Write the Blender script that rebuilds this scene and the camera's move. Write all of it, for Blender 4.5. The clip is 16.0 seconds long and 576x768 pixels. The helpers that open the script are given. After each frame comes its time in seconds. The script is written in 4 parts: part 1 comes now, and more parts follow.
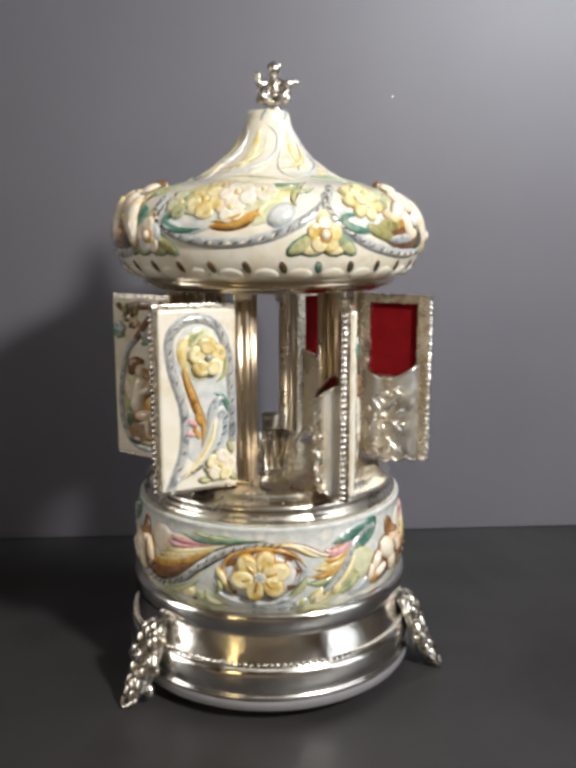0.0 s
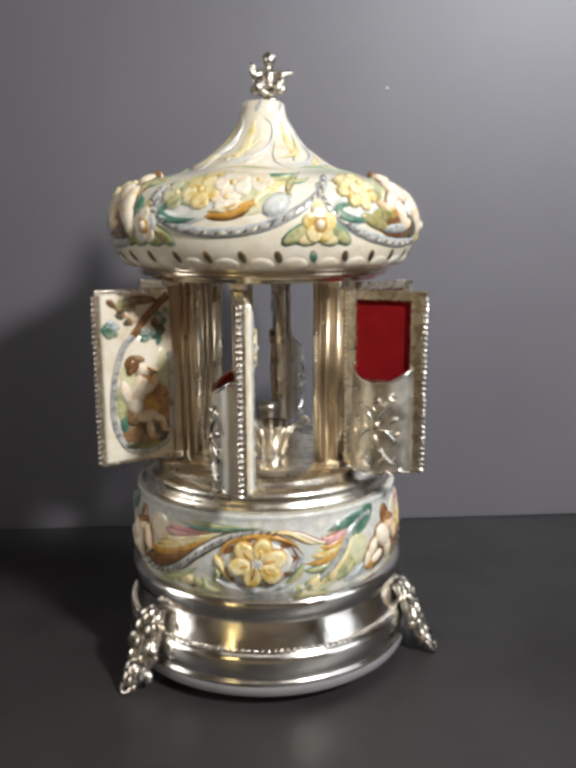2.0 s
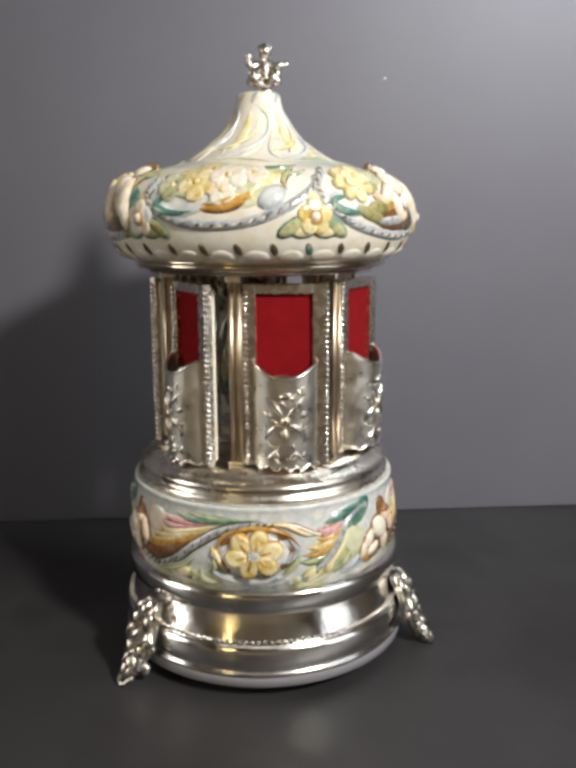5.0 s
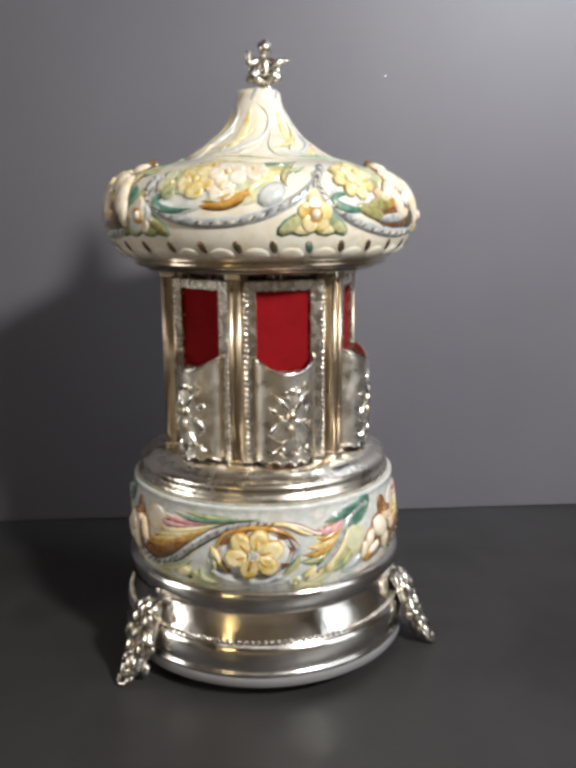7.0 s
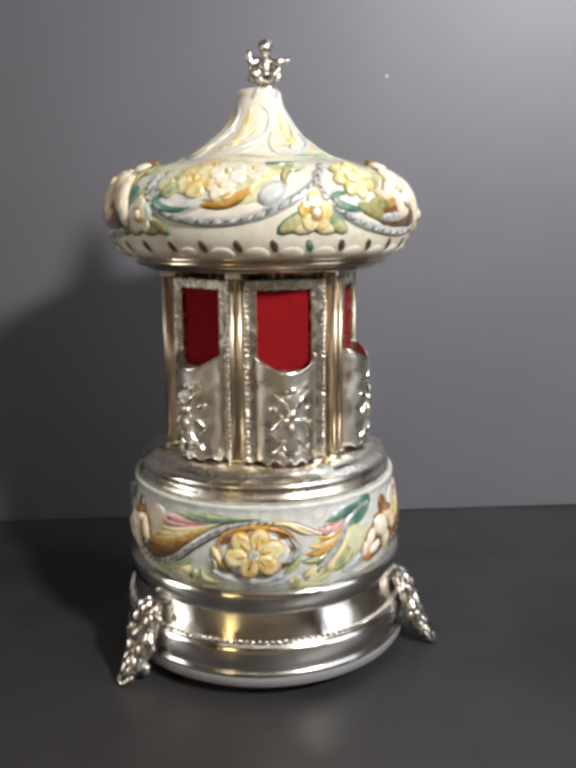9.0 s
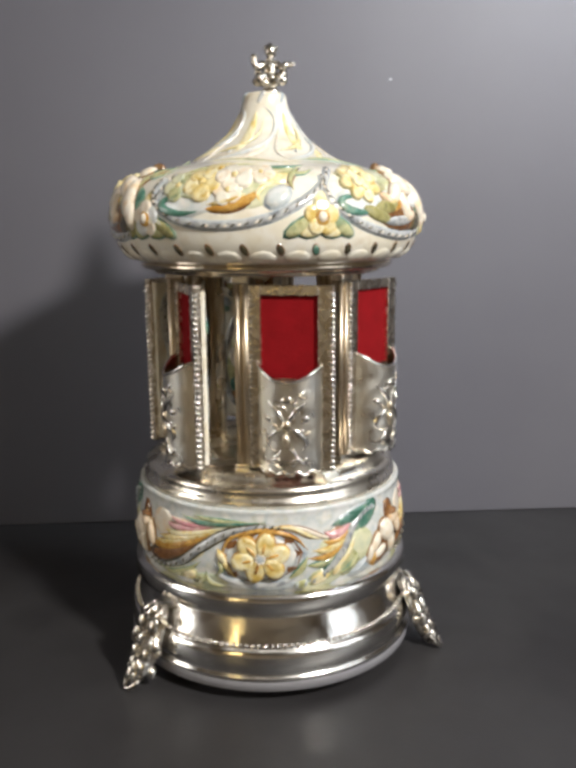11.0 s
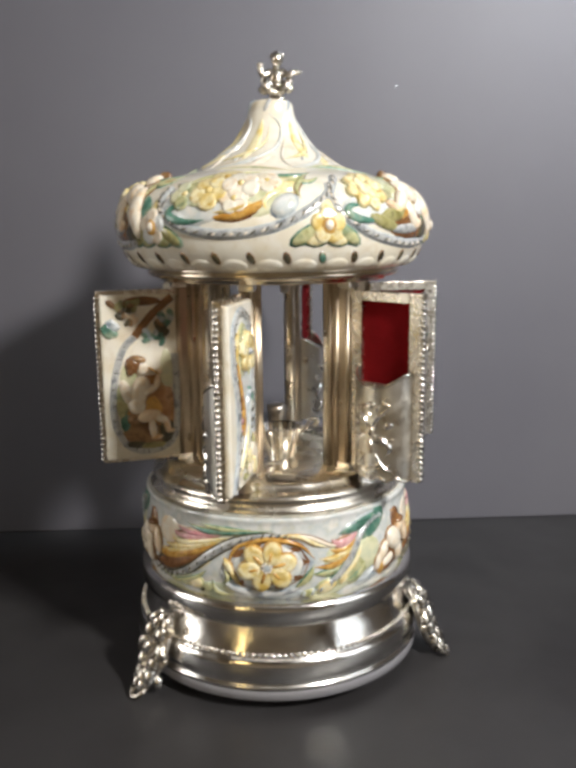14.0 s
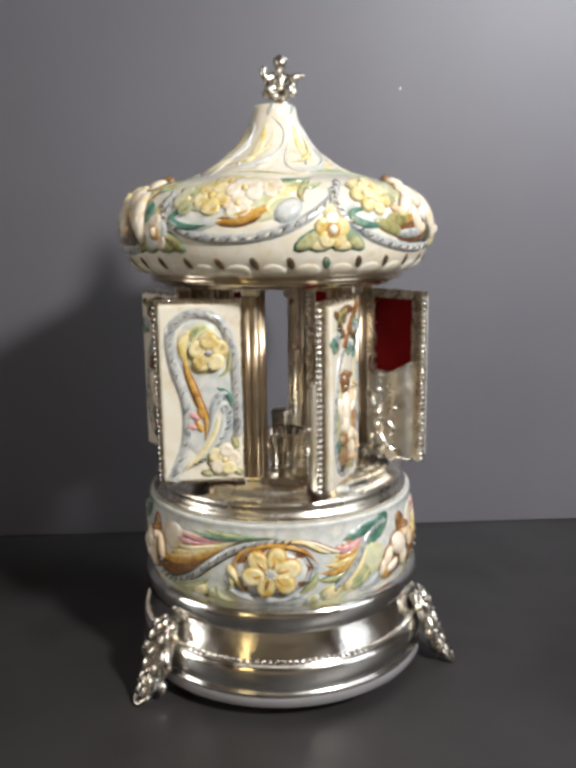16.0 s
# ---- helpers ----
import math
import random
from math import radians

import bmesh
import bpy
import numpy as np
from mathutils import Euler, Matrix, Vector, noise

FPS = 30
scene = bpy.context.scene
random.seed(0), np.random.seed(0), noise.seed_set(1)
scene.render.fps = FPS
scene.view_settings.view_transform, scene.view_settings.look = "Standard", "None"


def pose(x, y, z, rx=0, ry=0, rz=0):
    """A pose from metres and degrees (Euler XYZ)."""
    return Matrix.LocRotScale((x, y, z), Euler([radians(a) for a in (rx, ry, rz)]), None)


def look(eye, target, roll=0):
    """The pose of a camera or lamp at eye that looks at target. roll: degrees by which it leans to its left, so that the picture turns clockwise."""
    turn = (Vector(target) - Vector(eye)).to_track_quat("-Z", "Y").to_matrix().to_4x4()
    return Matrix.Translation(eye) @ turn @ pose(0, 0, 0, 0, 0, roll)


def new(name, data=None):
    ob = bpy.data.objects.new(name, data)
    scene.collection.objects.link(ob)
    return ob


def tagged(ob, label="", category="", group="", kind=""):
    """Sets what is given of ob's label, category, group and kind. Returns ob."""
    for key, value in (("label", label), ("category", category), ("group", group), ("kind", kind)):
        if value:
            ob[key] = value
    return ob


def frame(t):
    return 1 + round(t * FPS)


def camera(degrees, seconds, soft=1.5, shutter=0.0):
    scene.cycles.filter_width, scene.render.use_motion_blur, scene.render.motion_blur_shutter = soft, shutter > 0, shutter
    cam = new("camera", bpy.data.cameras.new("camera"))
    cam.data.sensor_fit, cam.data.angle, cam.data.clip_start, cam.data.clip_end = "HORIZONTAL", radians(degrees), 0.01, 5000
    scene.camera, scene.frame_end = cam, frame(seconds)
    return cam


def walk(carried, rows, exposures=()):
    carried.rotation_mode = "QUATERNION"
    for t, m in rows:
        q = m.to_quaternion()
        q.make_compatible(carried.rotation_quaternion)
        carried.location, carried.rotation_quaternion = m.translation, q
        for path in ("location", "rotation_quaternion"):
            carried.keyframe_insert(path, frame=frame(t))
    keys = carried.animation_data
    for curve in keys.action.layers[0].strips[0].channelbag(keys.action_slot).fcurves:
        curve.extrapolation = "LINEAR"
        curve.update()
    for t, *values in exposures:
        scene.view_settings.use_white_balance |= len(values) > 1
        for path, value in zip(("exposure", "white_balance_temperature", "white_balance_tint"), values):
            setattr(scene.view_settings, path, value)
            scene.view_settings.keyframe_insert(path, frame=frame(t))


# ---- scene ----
cam = camera(40.37, 16.0, soft=4.6)
walk(cam, [
    (0.0, pose(-0.00286, -0.40225, 0.22126, 79.384, -0.011, -1.805)),
    (0.5, pose(-0.00396, -0.40213, 0.22121, 79.214, -0.082, -1.982)),
    (1.0, pose(-0.00465, -0.40341, 0.21976, 79.263, -0.023, -2.166)),
    (1.5, pose(-0.00372, -0.40455, 0.21949, 79.099, 0.105, -2.148)),
    (2.0, pose(-0.00232, -0.40577, 0.21974, 78.915, 0.208, -2.042)),
    (2.5, pose(-0.00174, -0.40583, 0.22049, 78.68, 0.316, -2.037)),
    (3.0, pose(-0.00078, -0.40634, 0.22083, 78.521, 0.299, -1.951)),
    (3.5, pose(-0.0011, -0.40591, 0.22025, 78.512, 0.328, -2.064)),
    (4.0, pose(-0.00095, -0.40609, 0.22062, 78.418, 0.307, -2.066)),
    (6.5, pose(0.00041, -0.40465, 0.22049, 78.157, 0.301, -1.936)),
    (7.0, pose(0.0, -0.4041, 0.2196, 78.225, 0.353, -1.982)),
    (7.5, pose(-0.00016, -0.40421, 0.21964, 78.175, 0.331, -1.993)),
    (8.0, pose(0.0004, -0.40462, 0.21846, 78.321, 0.33, -1.9)),
    (8.5, pose(0.00109, -0.40462, 0.2181, 78.386, 0.348, -1.776)),
    (9.0, pose(0.00098, -0.40412, 0.21851, 78.34, 0.386, -1.786)),
    (11.5, pose(-0.00162, -0.4034, 0.21921, 78.533, 0.487, -1.701)),
    (12.0, pose(-0.00143, -0.40328, 0.21922, 78.609, 0.55, -1.604)),
    (12.5, pose(-0.00152, -0.40349, 0.21883, 78.764, 0.503, -1.541)),
    (13.0, pose(-0.00277, -0.40265, 0.21996, 78.713, 0.575, -1.658)),
    (13.5, pose(-0.00238, -0.40288, 0.21983, 78.848, 0.562, -1.503)),
    (14.0, pose(-0.00208, -0.40237, 0.22057, 78.834, 0.574, -1.397)),
    (14.5, pose(-0.00305, -0.40147, 0.22114, 78.839, 0.642, -1.514)),
    (15.0, pose(-0.00085, -0.40136, 0.22053, 79.006, 0.7, -1.122)),
    (15.5, pose(-0.00119, -0.40123, 0.22068, 79.06, 0.695, -1.108)),
    (16.0, pose(-0.00194, -0.40044, 0.22227, 78.891, 0.739, -1.125)),
], exposures=[(0.0, 0.0), (3.0, -0.06), (6.5, 0.0), (12.5, 0.05), (16.0, 0.0)])

# ---- light ----
world = bpy.data.worlds.new("room_air")
scene.world = world
world.use_nodes = True
world.node_tree.nodes["Background"].inputs[0].default_value = (0.9, 0.8, 0.75, 1)
world.node_tree.nodes["Background"].inputs[1].default_value = 0.012


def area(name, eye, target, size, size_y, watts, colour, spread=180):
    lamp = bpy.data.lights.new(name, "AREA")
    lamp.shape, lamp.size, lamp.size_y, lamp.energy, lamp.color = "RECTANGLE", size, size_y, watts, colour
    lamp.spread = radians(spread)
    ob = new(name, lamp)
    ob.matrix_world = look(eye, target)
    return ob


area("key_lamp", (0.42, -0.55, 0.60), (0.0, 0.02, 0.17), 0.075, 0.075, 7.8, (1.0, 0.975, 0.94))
# unseen panel for the metal's right-hand white reflection; the room has no windows
area("right_panel_light", (0.88, -0.55, 0.40), (0.0, -0.06, 0.05), 0.50, 0.62, 0.66, (0.92, 0.96, 1.0), 110)
# unseen cool lamp washes the backdrop's upper right; no window stands there
area("backdrop_wash", (0.50, -0.04, 0.80), (0.34, 0.16, 0.62), 0.20, 0.24, 2.1, (0.82, 0.92, 1.0), 80)
# unseen panel for the white reflection at the left of the base
area("left_panel_light", (-0.95, -0.32, 0.36), (0.10, -0.24, 0.03), 0.36, 0.62, 0.45, (1.0, 0.98, 0.95), 46)
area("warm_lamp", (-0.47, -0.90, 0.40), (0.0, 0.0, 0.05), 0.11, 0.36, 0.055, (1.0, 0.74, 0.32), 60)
area("ceiling_lamp", (-0.1, -1.15, 1.70), (0.0, 0.0, 0.05), 2.0, 0.20, 0.50, (1.0, 0.96, 0.90), 120)
# added fill: washes the low wall and floor behind the camera to brighten reflections
area("reflection_fill", (-0.2, -1.85, 0.45), (-0.2, -2.6, -0.45), 3.0, 0.3, 3.9, (1.0, 0.88, 0.70))


# ---- materials ----
def material(name, colour, rough=0.5, metal=0.0, vary=None, scale=60.0, bump=0.0, bump_scale=300.0, coat=0.0,
             spread=0.17, rough_vary=0.0, sheen=0.0, detail=4.0, stain=None):
    m = bpy.data.materials.new(name)
    m.use_nodes = True
    nt = m.node_tree
    b = nt.nodes["Principled BSDF"]
    b.inputs["Roughness"].default_value, b.inputs["Metallic"].default_value = rough, metal
    b.inputs["Coat Weight"].default_value, b.inputs["Coat Roughness"].default_value = coat, 0.06
    b.inputs["Sheen Weight"].default_value = sheen
    co = nt.nodes.new("ShaderNodeTexCoord")
    if vary:
        n = nt.nodes.new("ShaderNodeTexNoise")
        n.inputs["Scale"].default_value, n.inputs["Detail"].default_value = scale, detail
        ramp = nt.nodes.new("ShaderNodeValToRGB")
        cols = [colour, *vary]
        els = ramp.color_ramp.elements
        while len(els) < len(cols):
            els.new(0.5)
        for i, c in enumerate(cols):
            els[i].position = 0.5 - spread + 2 * spread * i / (len(cols) - 1)
            els[i].color = (*c, 1)
        nt.links.new(co.outputs["Object"], n.inputs["Vector"])
        nt.links.new(n.outputs["Fac"], ramp.inputs["Fac"])
        out = ramp.outputs["Color"]
        if stain:
            n2 = nt.nodes.new("ShaderNodeTexNoise")
            n2.inputs["Scale"].default_value, n2.inputs["Detail"].default_value, n2.inputs["Roughness"].default_value = scale * 2.7, 8.0, 0.65
            mr2 = nt.nodes.new("ShaderNodeMapRange")
            mr2.inputs["From Min"].default_value, mr2.inputs["From Max"].default_value, mr2.inputs["To Max"].default_value = 0.52, 0.72, 0.75
            mix = nt.nodes.new("ShaderNodeMix")
            mix.data_type = "RGBA"
            mix.inputs["B"].default_value = (*stain, 1)
            nt.links.new(co.outputs["Object"], n2.inputs["Vector"])
            nt.links.new(n2.outputs["Fac"], mr2.inputs["Value"])
            nt.links.new(mr2.outputs["Result"], mix.inputs["Factor"])
            nt.links.new(out, mix.inputs["A"])
            out = mix.outputs["Result"]
        nt.links.new(out, b.inputs["Base Color"])
    else:
        b.inputs["Base Color"].default_value = (*colour, 1)
    if rough_vary:
        n = nt.nodes.new("ShaderNodeTexNoise")
        n.inputs["Scale"].default_value, n.inputs["Detail"].default_value = scale * 1.7, 5.0
        mr = nt.nodes.new("ShaderNodeMapRange")
        mr.inputs["From Min"].default_value, mr.inputs["From Max"].default_value = 0.3, 0.7
        mr.inputs["To Min"].default_value, mr.inputs["To Max"].default_value = max(rough - rough_vary, 0.02), rough + rough_vary
        nt.links.new(co.outputs["Object"], n.inputs["Vector"])
        nt.links.new(n.outputs["Fac"], mr.inputs["Value"])
        nt.links.new(mr.outputs["Result"], b.inputs["Roughness"])
    if bump:
        n = nt.nodes.new("ShaderNodeTexNoise")
        n.inputs["Scale"].default_value, n.inputs["Detail"].default_value = bump_scale, 3.0
        bp = nt.nodes.new("ShaderNodeBump")
        bp.inputs["Strength"].default_value, bp.inputs["Distance"].default_value = bump, 0.001
        nt.links.new(co.outputs["Object"], n.inputs["Vector"])
        nt.links.new(n.outputs["Fac"], bp.inputs["Height"])
        nt.links.new(bp.outputs["Normal"], b.inputs["Normal"])
    return m


SILVER = material("silver_plate", (0.90, 0.87, 0.81), 0.17, 1.0, [(0.84, 0.80, 0.73), (0.92, 0.90, 0.86)], 45, 0.06, 220, rough_vary=0.06)
SILVER_WORN = material("silver_worn", (0.80, 0.69, 0.52), 0.30, 1.0, [(0.88, 0.79, 0.64), (0.92, 0.86, 0.76)], 70, 0.12, 200, rough_vary=0.10)
SILVER_EMBOSSED = material("silver_embossed", (0.62, 0.55, 0.45), 0.26, 1.0, [(0.84, 0.78, 0.68)], 160, 0.35, 450, rough_vary=0.08)
POCKET_METAL = material("pocket_silver", (0.88, 0.81, 0.69), 0.33, 1.0, [(0.92, 0.87, 0.77), (0.94, 0.91, 0.84)], 90, 0.45, 140, rough_vary=0.12)
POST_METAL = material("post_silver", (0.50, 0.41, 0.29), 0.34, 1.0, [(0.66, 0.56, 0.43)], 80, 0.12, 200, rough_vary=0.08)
BRONZE = material("aged_gilt", (0.40, 0.30, 0.18), 0.32, 1.0, [(0.60, 0.48, 0.32)], 80, 0.12, 200, rough_vary=0.08)
COLLAR_METAL = material("collar_silver", (0.62, 0.52, 0.38), 0.18, 1.0, [(0.74, 0.65, 0.52), (0.46, 0.37, 0.25)], 60, 0.15, 160, rough_vary=0.06)
LEDGE_METAL = material("ledge_silver", (0.84, 0.77, 0.66), 0.27, 1.0, [(0.90, 0.85, 0.76), (0.76, 0.68, 0.55)], 60, 0.15, 160, rough_vary=0.08)
SILVER_DARK = material("dark_silver", (0.34, 0.31, 0.27), 0.30, 1.0, [(0.66, 0.62, 0.56)], 200, 0.2, 500)
SILVER_CAST = material("silver_cast", (0.50, 0.46, 0.40), 0.24, 1.0, [(0.80, 0.75, 0.67)], 260, 0.3, 500, rough_vary=0.08)
BRUSHED = material("satin_rim", (0.50, 0.49, 0.52), 0.45, 0.4, [(0.56, 0.55, 0.57)], 60, 0.05, 400)
BASE_SILVER = material("base_silver", (0.94, 0.92, 0.89), 0.17, 1.0, [(0.86, 0.83, 0.78), (0.94, 0.93, 0.90)], 45, 0.26, 110, rough_vary=0.08)
CREAM = material("porcelain_cream", (0.78, 0.72, 0.58), 0.22, 0, [(0.82, 0.78, 0.68), (0.74, 0.66, 0.50)], 55, 0.10, 90, 0.6, stain=(0.66, 0.56, 0.40))
PALE = material("porcelain_pale_blue", (0.53, 0.57, 0.57), 0.22, 0, [(0.70, 0.70, 0.68), (0.55, 0.59, 0.58), (0.78, 0.75, 0.69)], 90, 0.25, 110, 0.6, stain=(0.60, 0.57, 0.42))
YELLOW = material("glaze_yellow", (0.62, 0.42, 0.10), 0.22, 0, [(0.74, 0.58, 0.24), (0.80, 0.70, 0.40), (0.58, 0.38, 0.09)], 190, 0.15, 200, 0.6, stain=(0.42, 0.28, 0.06))
LEMON = material("glaze_lemon", (0.80, 0.64, 0.26), 0.22, 0, [(0.85, 0.78, 0.52), (0.76, 0.58, 0.20)], 170, 0.15, 200, 0.6, stain=(0.64, 0.44, 0.14))
OCHRE = material("glaze_ochre", (0.48, 0.23, 0.04), 0.22, 0, [(0.68, 0.40, 0.10), (0.34, 0.15, 0.03)], 170, 0.15, 200, 0.6, stain=(0.20, 0.09, 0.03))
BROWN = material("glaze_brown", (0.13, 0.055, 0.02), 0.25, 0, [(0.30, 0.14, 0.05)], 170, 0.15, 200, 0.6, stain=(0.05, 0.03, 0.015))
GREEN = material("glaze_green", (0.04, 0.13, 0.09), 0.22, 0, [(0.11, 0.25, 0.19), (0.28, 0.36, 0.26)], 150, 0.15, 200, 0.6, stain=(0.05, 0.07, 0.05))
LEAF = material("glaze_leaf", (0.34, 0.36, 0.15), 0.22, 0, [(0.56, 0.54, 0.30), (0.24, 0.30, 0.16)], 180, 0.15, 200, 0.6, stain=(0.30, 0.22, 0.08))
BLUE = material("glaze_blue", (0.33, 0.39, 0.43), 0.22, 0, [(0.54, 0.57, 0.57), (0.22, 0.28, 0.33)], 190, 0.15, 200, 0.6, stain=(0.20, 0.24, 0.26))
GREY = material("glaze_silver_grey", (0.38, 0.40, 0.41), 0.24, 0.2, [(0.62, 0.62, 0.60), (0.25, 0.27, 0.29)], 180, 0.2, 260, 0.6, stain=(0.18, 0.18, 0.17))
DARK = material("glaze_dark", (0.05, 0.045, 0.03), 0.25, 0, [(0.12, 0.10, 0.05)], 200, 0.1, 200, 0.6)
PINK = material("glaze_pink", (0.58, 0.22, 0.25), 0.22, 0, [(0.74, 0.50, 0.46)], 200, 0.1, 200, 0.6, stain=(0.40, 0.14, 0.14))
BLUSH = material("glaze_blush_white", (0.82, 0.69, 0.52), 0.22, 0, [(0.85, 0.79, 0.68), (0.80, 0.62, 0.40)], 150, 0.15, 200, 0.6, stain=(0.70, 0.50, 0.28))
RUST_PINK = material("glaze_dusky_pink", (0.36, 0.16, 0.12), 0.22, 0, [(0.52, 0.30, 0.22)], 200, 0.1, 200, 0.6)
RUST = material("glaze_rust", (0.17, 0.085, 0.035), 0.24, 0, [(0.34, 0.20, 0.09), (0.11, 0.055, 0.025)], 110, 0.15, 200, 0.6, stain=(0.07, 0.03, 0.015))
SKIN = material("glaze_ivory_tan", (0.74, 0.52, 0.32), 0.25, 0, [(0.84, 0.70, 0.52), (0.64, 0.40, 0.20)], 130, 0.15, 200, 0.6)
VELVET = material("red_velvet", (0.19, 0.004, 0.006), 0.95, 0, [(0.23, 0.005, 0.008)], 120, 0.2, 900)
TABLE = material("charcoal_table", (0.029, 0.027, 0.028), 0.50, 0, [(0.037, 0.035, 0.036), (0.024, 0.022, 0.023)], 9, 0.06, 500, rough_vary=0.08)
WALL = material("grey_backdrop", (0.122, 0.118, 0.136), 0.55, 0, [(0.137, 0.133, 0.151)], 7, 0.05, 600)
ROOM = material("room_plaster", (0.60, 0.54, 0.46), 0.8, 0, [(0.64, 0.58, 0.50)], 3, 0.1, 60)
SPECK = material("white_lint", (0.8, 0.8, 0.82), 0.6)
VELVET.node_tree.nodes["Principled BSDF"].inputs["Specular IOR Level"].default_value = 0.15
OLIVE = material("glaze_olive", (0.20, 0.18, 0.06), 0.24, 0, [(0.36, 0.33, 0.14), (0.13, 0.13, 0.06)], 150, 0.15, 200, 0.6)
TAWNY = material("glaze_tawny", (0.36, 0.17, 0.06), 0.24, 0, [(0.50, 0.28, 0.12), (0.22, 0.10, 0.04)], 120, 0.15, 200, 0.6, stain=(0.14, 0.07, 0.03))
WASH = material("porcelain_green_wash", (0.52, 0.54, 0.32), 0.22, 0, [(0.70, 0.68, 0.46), (0.46, 0.52, 0.38)], 90, 0.2, 110, 0.6)


# ---- mesh helpers ----
class Shape:
    """A bmesh with a list of the materials that its faces use."""

    def __init__(self):
        self.bm, self.mats = bmesh.new(), []

    def index(self, mat):
        if mat not in self.mats:
            self.mats.append(mat)
        return self.mats.index(mat)

    def grid(self, rows, mat, closed=False, smooth=True):
        """Quads between rows of points."""
        k = self.index(mat)
        vs = [[self.bm.verts.new(p) for p in row] for row in rows]
        for a, b in zip(vs, vs[1:]):
            n = len(a)
            for i in range(n if closed else n - 1):
                f = self.bm.faces.new((a[i], a[(i + 1) % n], b[(i + 1) % n], b[i]))
                f.material_index, f.smooth = k, smooth
        return vs

    def cap(self, ring, mat):
        f = self.bm.faces.new(ring)
        f.material_index = self.index(mat)

    def lathe(self, profile, mat, segs=96):
        """Turns (radius, height) pairs about z."""
        rows = []
        for r, z in profile:
            rows.append([(max(r, 1e-5) * math.sin(2 * math.pi * i / segs), -max(r, 1e-5) * math.cos(2 * math.pi * i / segs), z) for i in range(segs)])
        self.grid(rows, mat, closed=True)

    def ball(self, c, r, mat, squash=(1, 1, 1), turn=None, u=10, v=6):
        c = Vector(c)
        rows = []
        for j in range(v + 1):
            a = math.pi * j / v
            rr = max(math.sin(a), 1e-4)
            row = []
            for i in range(u):
                b = 2 * math.pi * i / u
                p = Vector((r * squash[0] * rr * math.cos(b), r * squash[1] * rr * math.sin(b), r * squash[2] * math.cos(a)))
                row.append(c + (turn @ p if turn else p))
            rows.append(row)
        self.grid(rows, mat, closed=True)

    def tube(self, pts, radii, mat, segs=8):
        """A round bar along points, with a radius for each."""
        pts = [Vector(p) for p in pts]
        rows = []
        side = None
        for i, p in enumerate(pts):
            d = (pts[min(i + 1, len(pts) - 1)] - pts[max(i - 1, 0)]).normalized()
            if side is None:
                side = d.orthogonal().normalized()
            side = (side - d * side.dot(d)).normalized()
            up = d.cross(side)
            r = radii[i] if hasattr(radii, "__len__") else radii
            rows.append([p + r * (math.cos(a) * side + math.sin(a) * up) for a in (2 * math.pi * k / segs for k in range(segs))])
        vs = self.grid(rows, mat, closed=True)
        self.cap(vs[0][::-1], mat), self.cap(vs[-1], mat)

    def box(self, x0, y0, z0, x1, y1, z1, mat, bevel=0.0):
        b = bmesh.new()
        bmesh.ops.create_cube(b, size=1.0)
        bmesh.ops.transform(b, matrix=Matrix.Translation(((x0 + x1) / 2, (y0 + y1) / 2, (z0 + z1) / 2)) @ Matrix.Diagonal((x1 - x0, y1 - y0, z1 - z0, 1)), verts=b.verts)
        if bevel:
            bmesh.ops.bevel(b, geom=b.edges[:], offset=bevel, segments=2, affect="EDGES", profile=0.5)
        self.merge(b, mat)

    def merge(self, b, mat):
        k = self.index(mat)
        vs = {v: self.bm.verts.new(v.co) for v in b.verts}
        for f in b.faces:
            nf = self.bm.faces.new([vs[v] for v in f.verts])
            nf.material_index, nf.smooth = k, f.smooth
        b.free()

    def mesh(self, name):
        bmesh.ops.recalc_face_normals(self.bm, faces=self.bm.faces[:])
        me = bpy.data.meshes.new(name)
        self.bm.to_mesh(me)
        self.bm.free()
        for m in self.mats:
            me.materials.append(m)
        return me


def part(name, shape, parent, label=""):
    me = shape.mesh(name) if isinstance(shape, Shape) else shape
    ob = new(name, me)
    ob.parent = parent
    return tagged(ob, label)


def thing(name, label, category, kind=""):
    return tagged(new(name), label, category, kind=kind)


class Turned:
    """A turned surface for relief work: u metres round it at the reference radius, v metres up its profile."""

    def __init__(self, profile, ref):
        self.p, self.ref, self.s, self.rise = profile, ref, [0.0], 0.50
        for (a, b), (c, d) in zip(profile, profile[1:]):
            self.s.append(self.s[-1] + math.hypot(c - a, d - b))

    def v(self, z):
        """The way along the profile to the height z."""
        for i, ((a, b), (c, d)) in enumerate(zip(self.p, self.p[1:])):
            if b <= z <= d and d > b:
                return self.s[i] + (z - b) / (d - b) * (self.s[i + 1] - self.s[i])
        return self.s[-1]

    def at(self, u, v, h=0.0):
        v = min(max(v, 0.0), self.s[-1] - 1e-6)
        i = max(k for k, s in enumerate(self.s) if s <= v)
        i = min(i, len(self.p) - 2)
        f = (v - self.s[i]) / (self.s[i + 1] - self.s[i])
        (a, b), (c, d) = self.p[i], self.p[i + 1]
        n = math.hypot(c - a, d - b)
        r, z = a + f * (c - a) + h * (d - b) / n, b + f * (d - b) - h * (c - a) / n
        az = u / self.ref
        return Vector((r * math.sin(az), -r * math.cos(az), z))


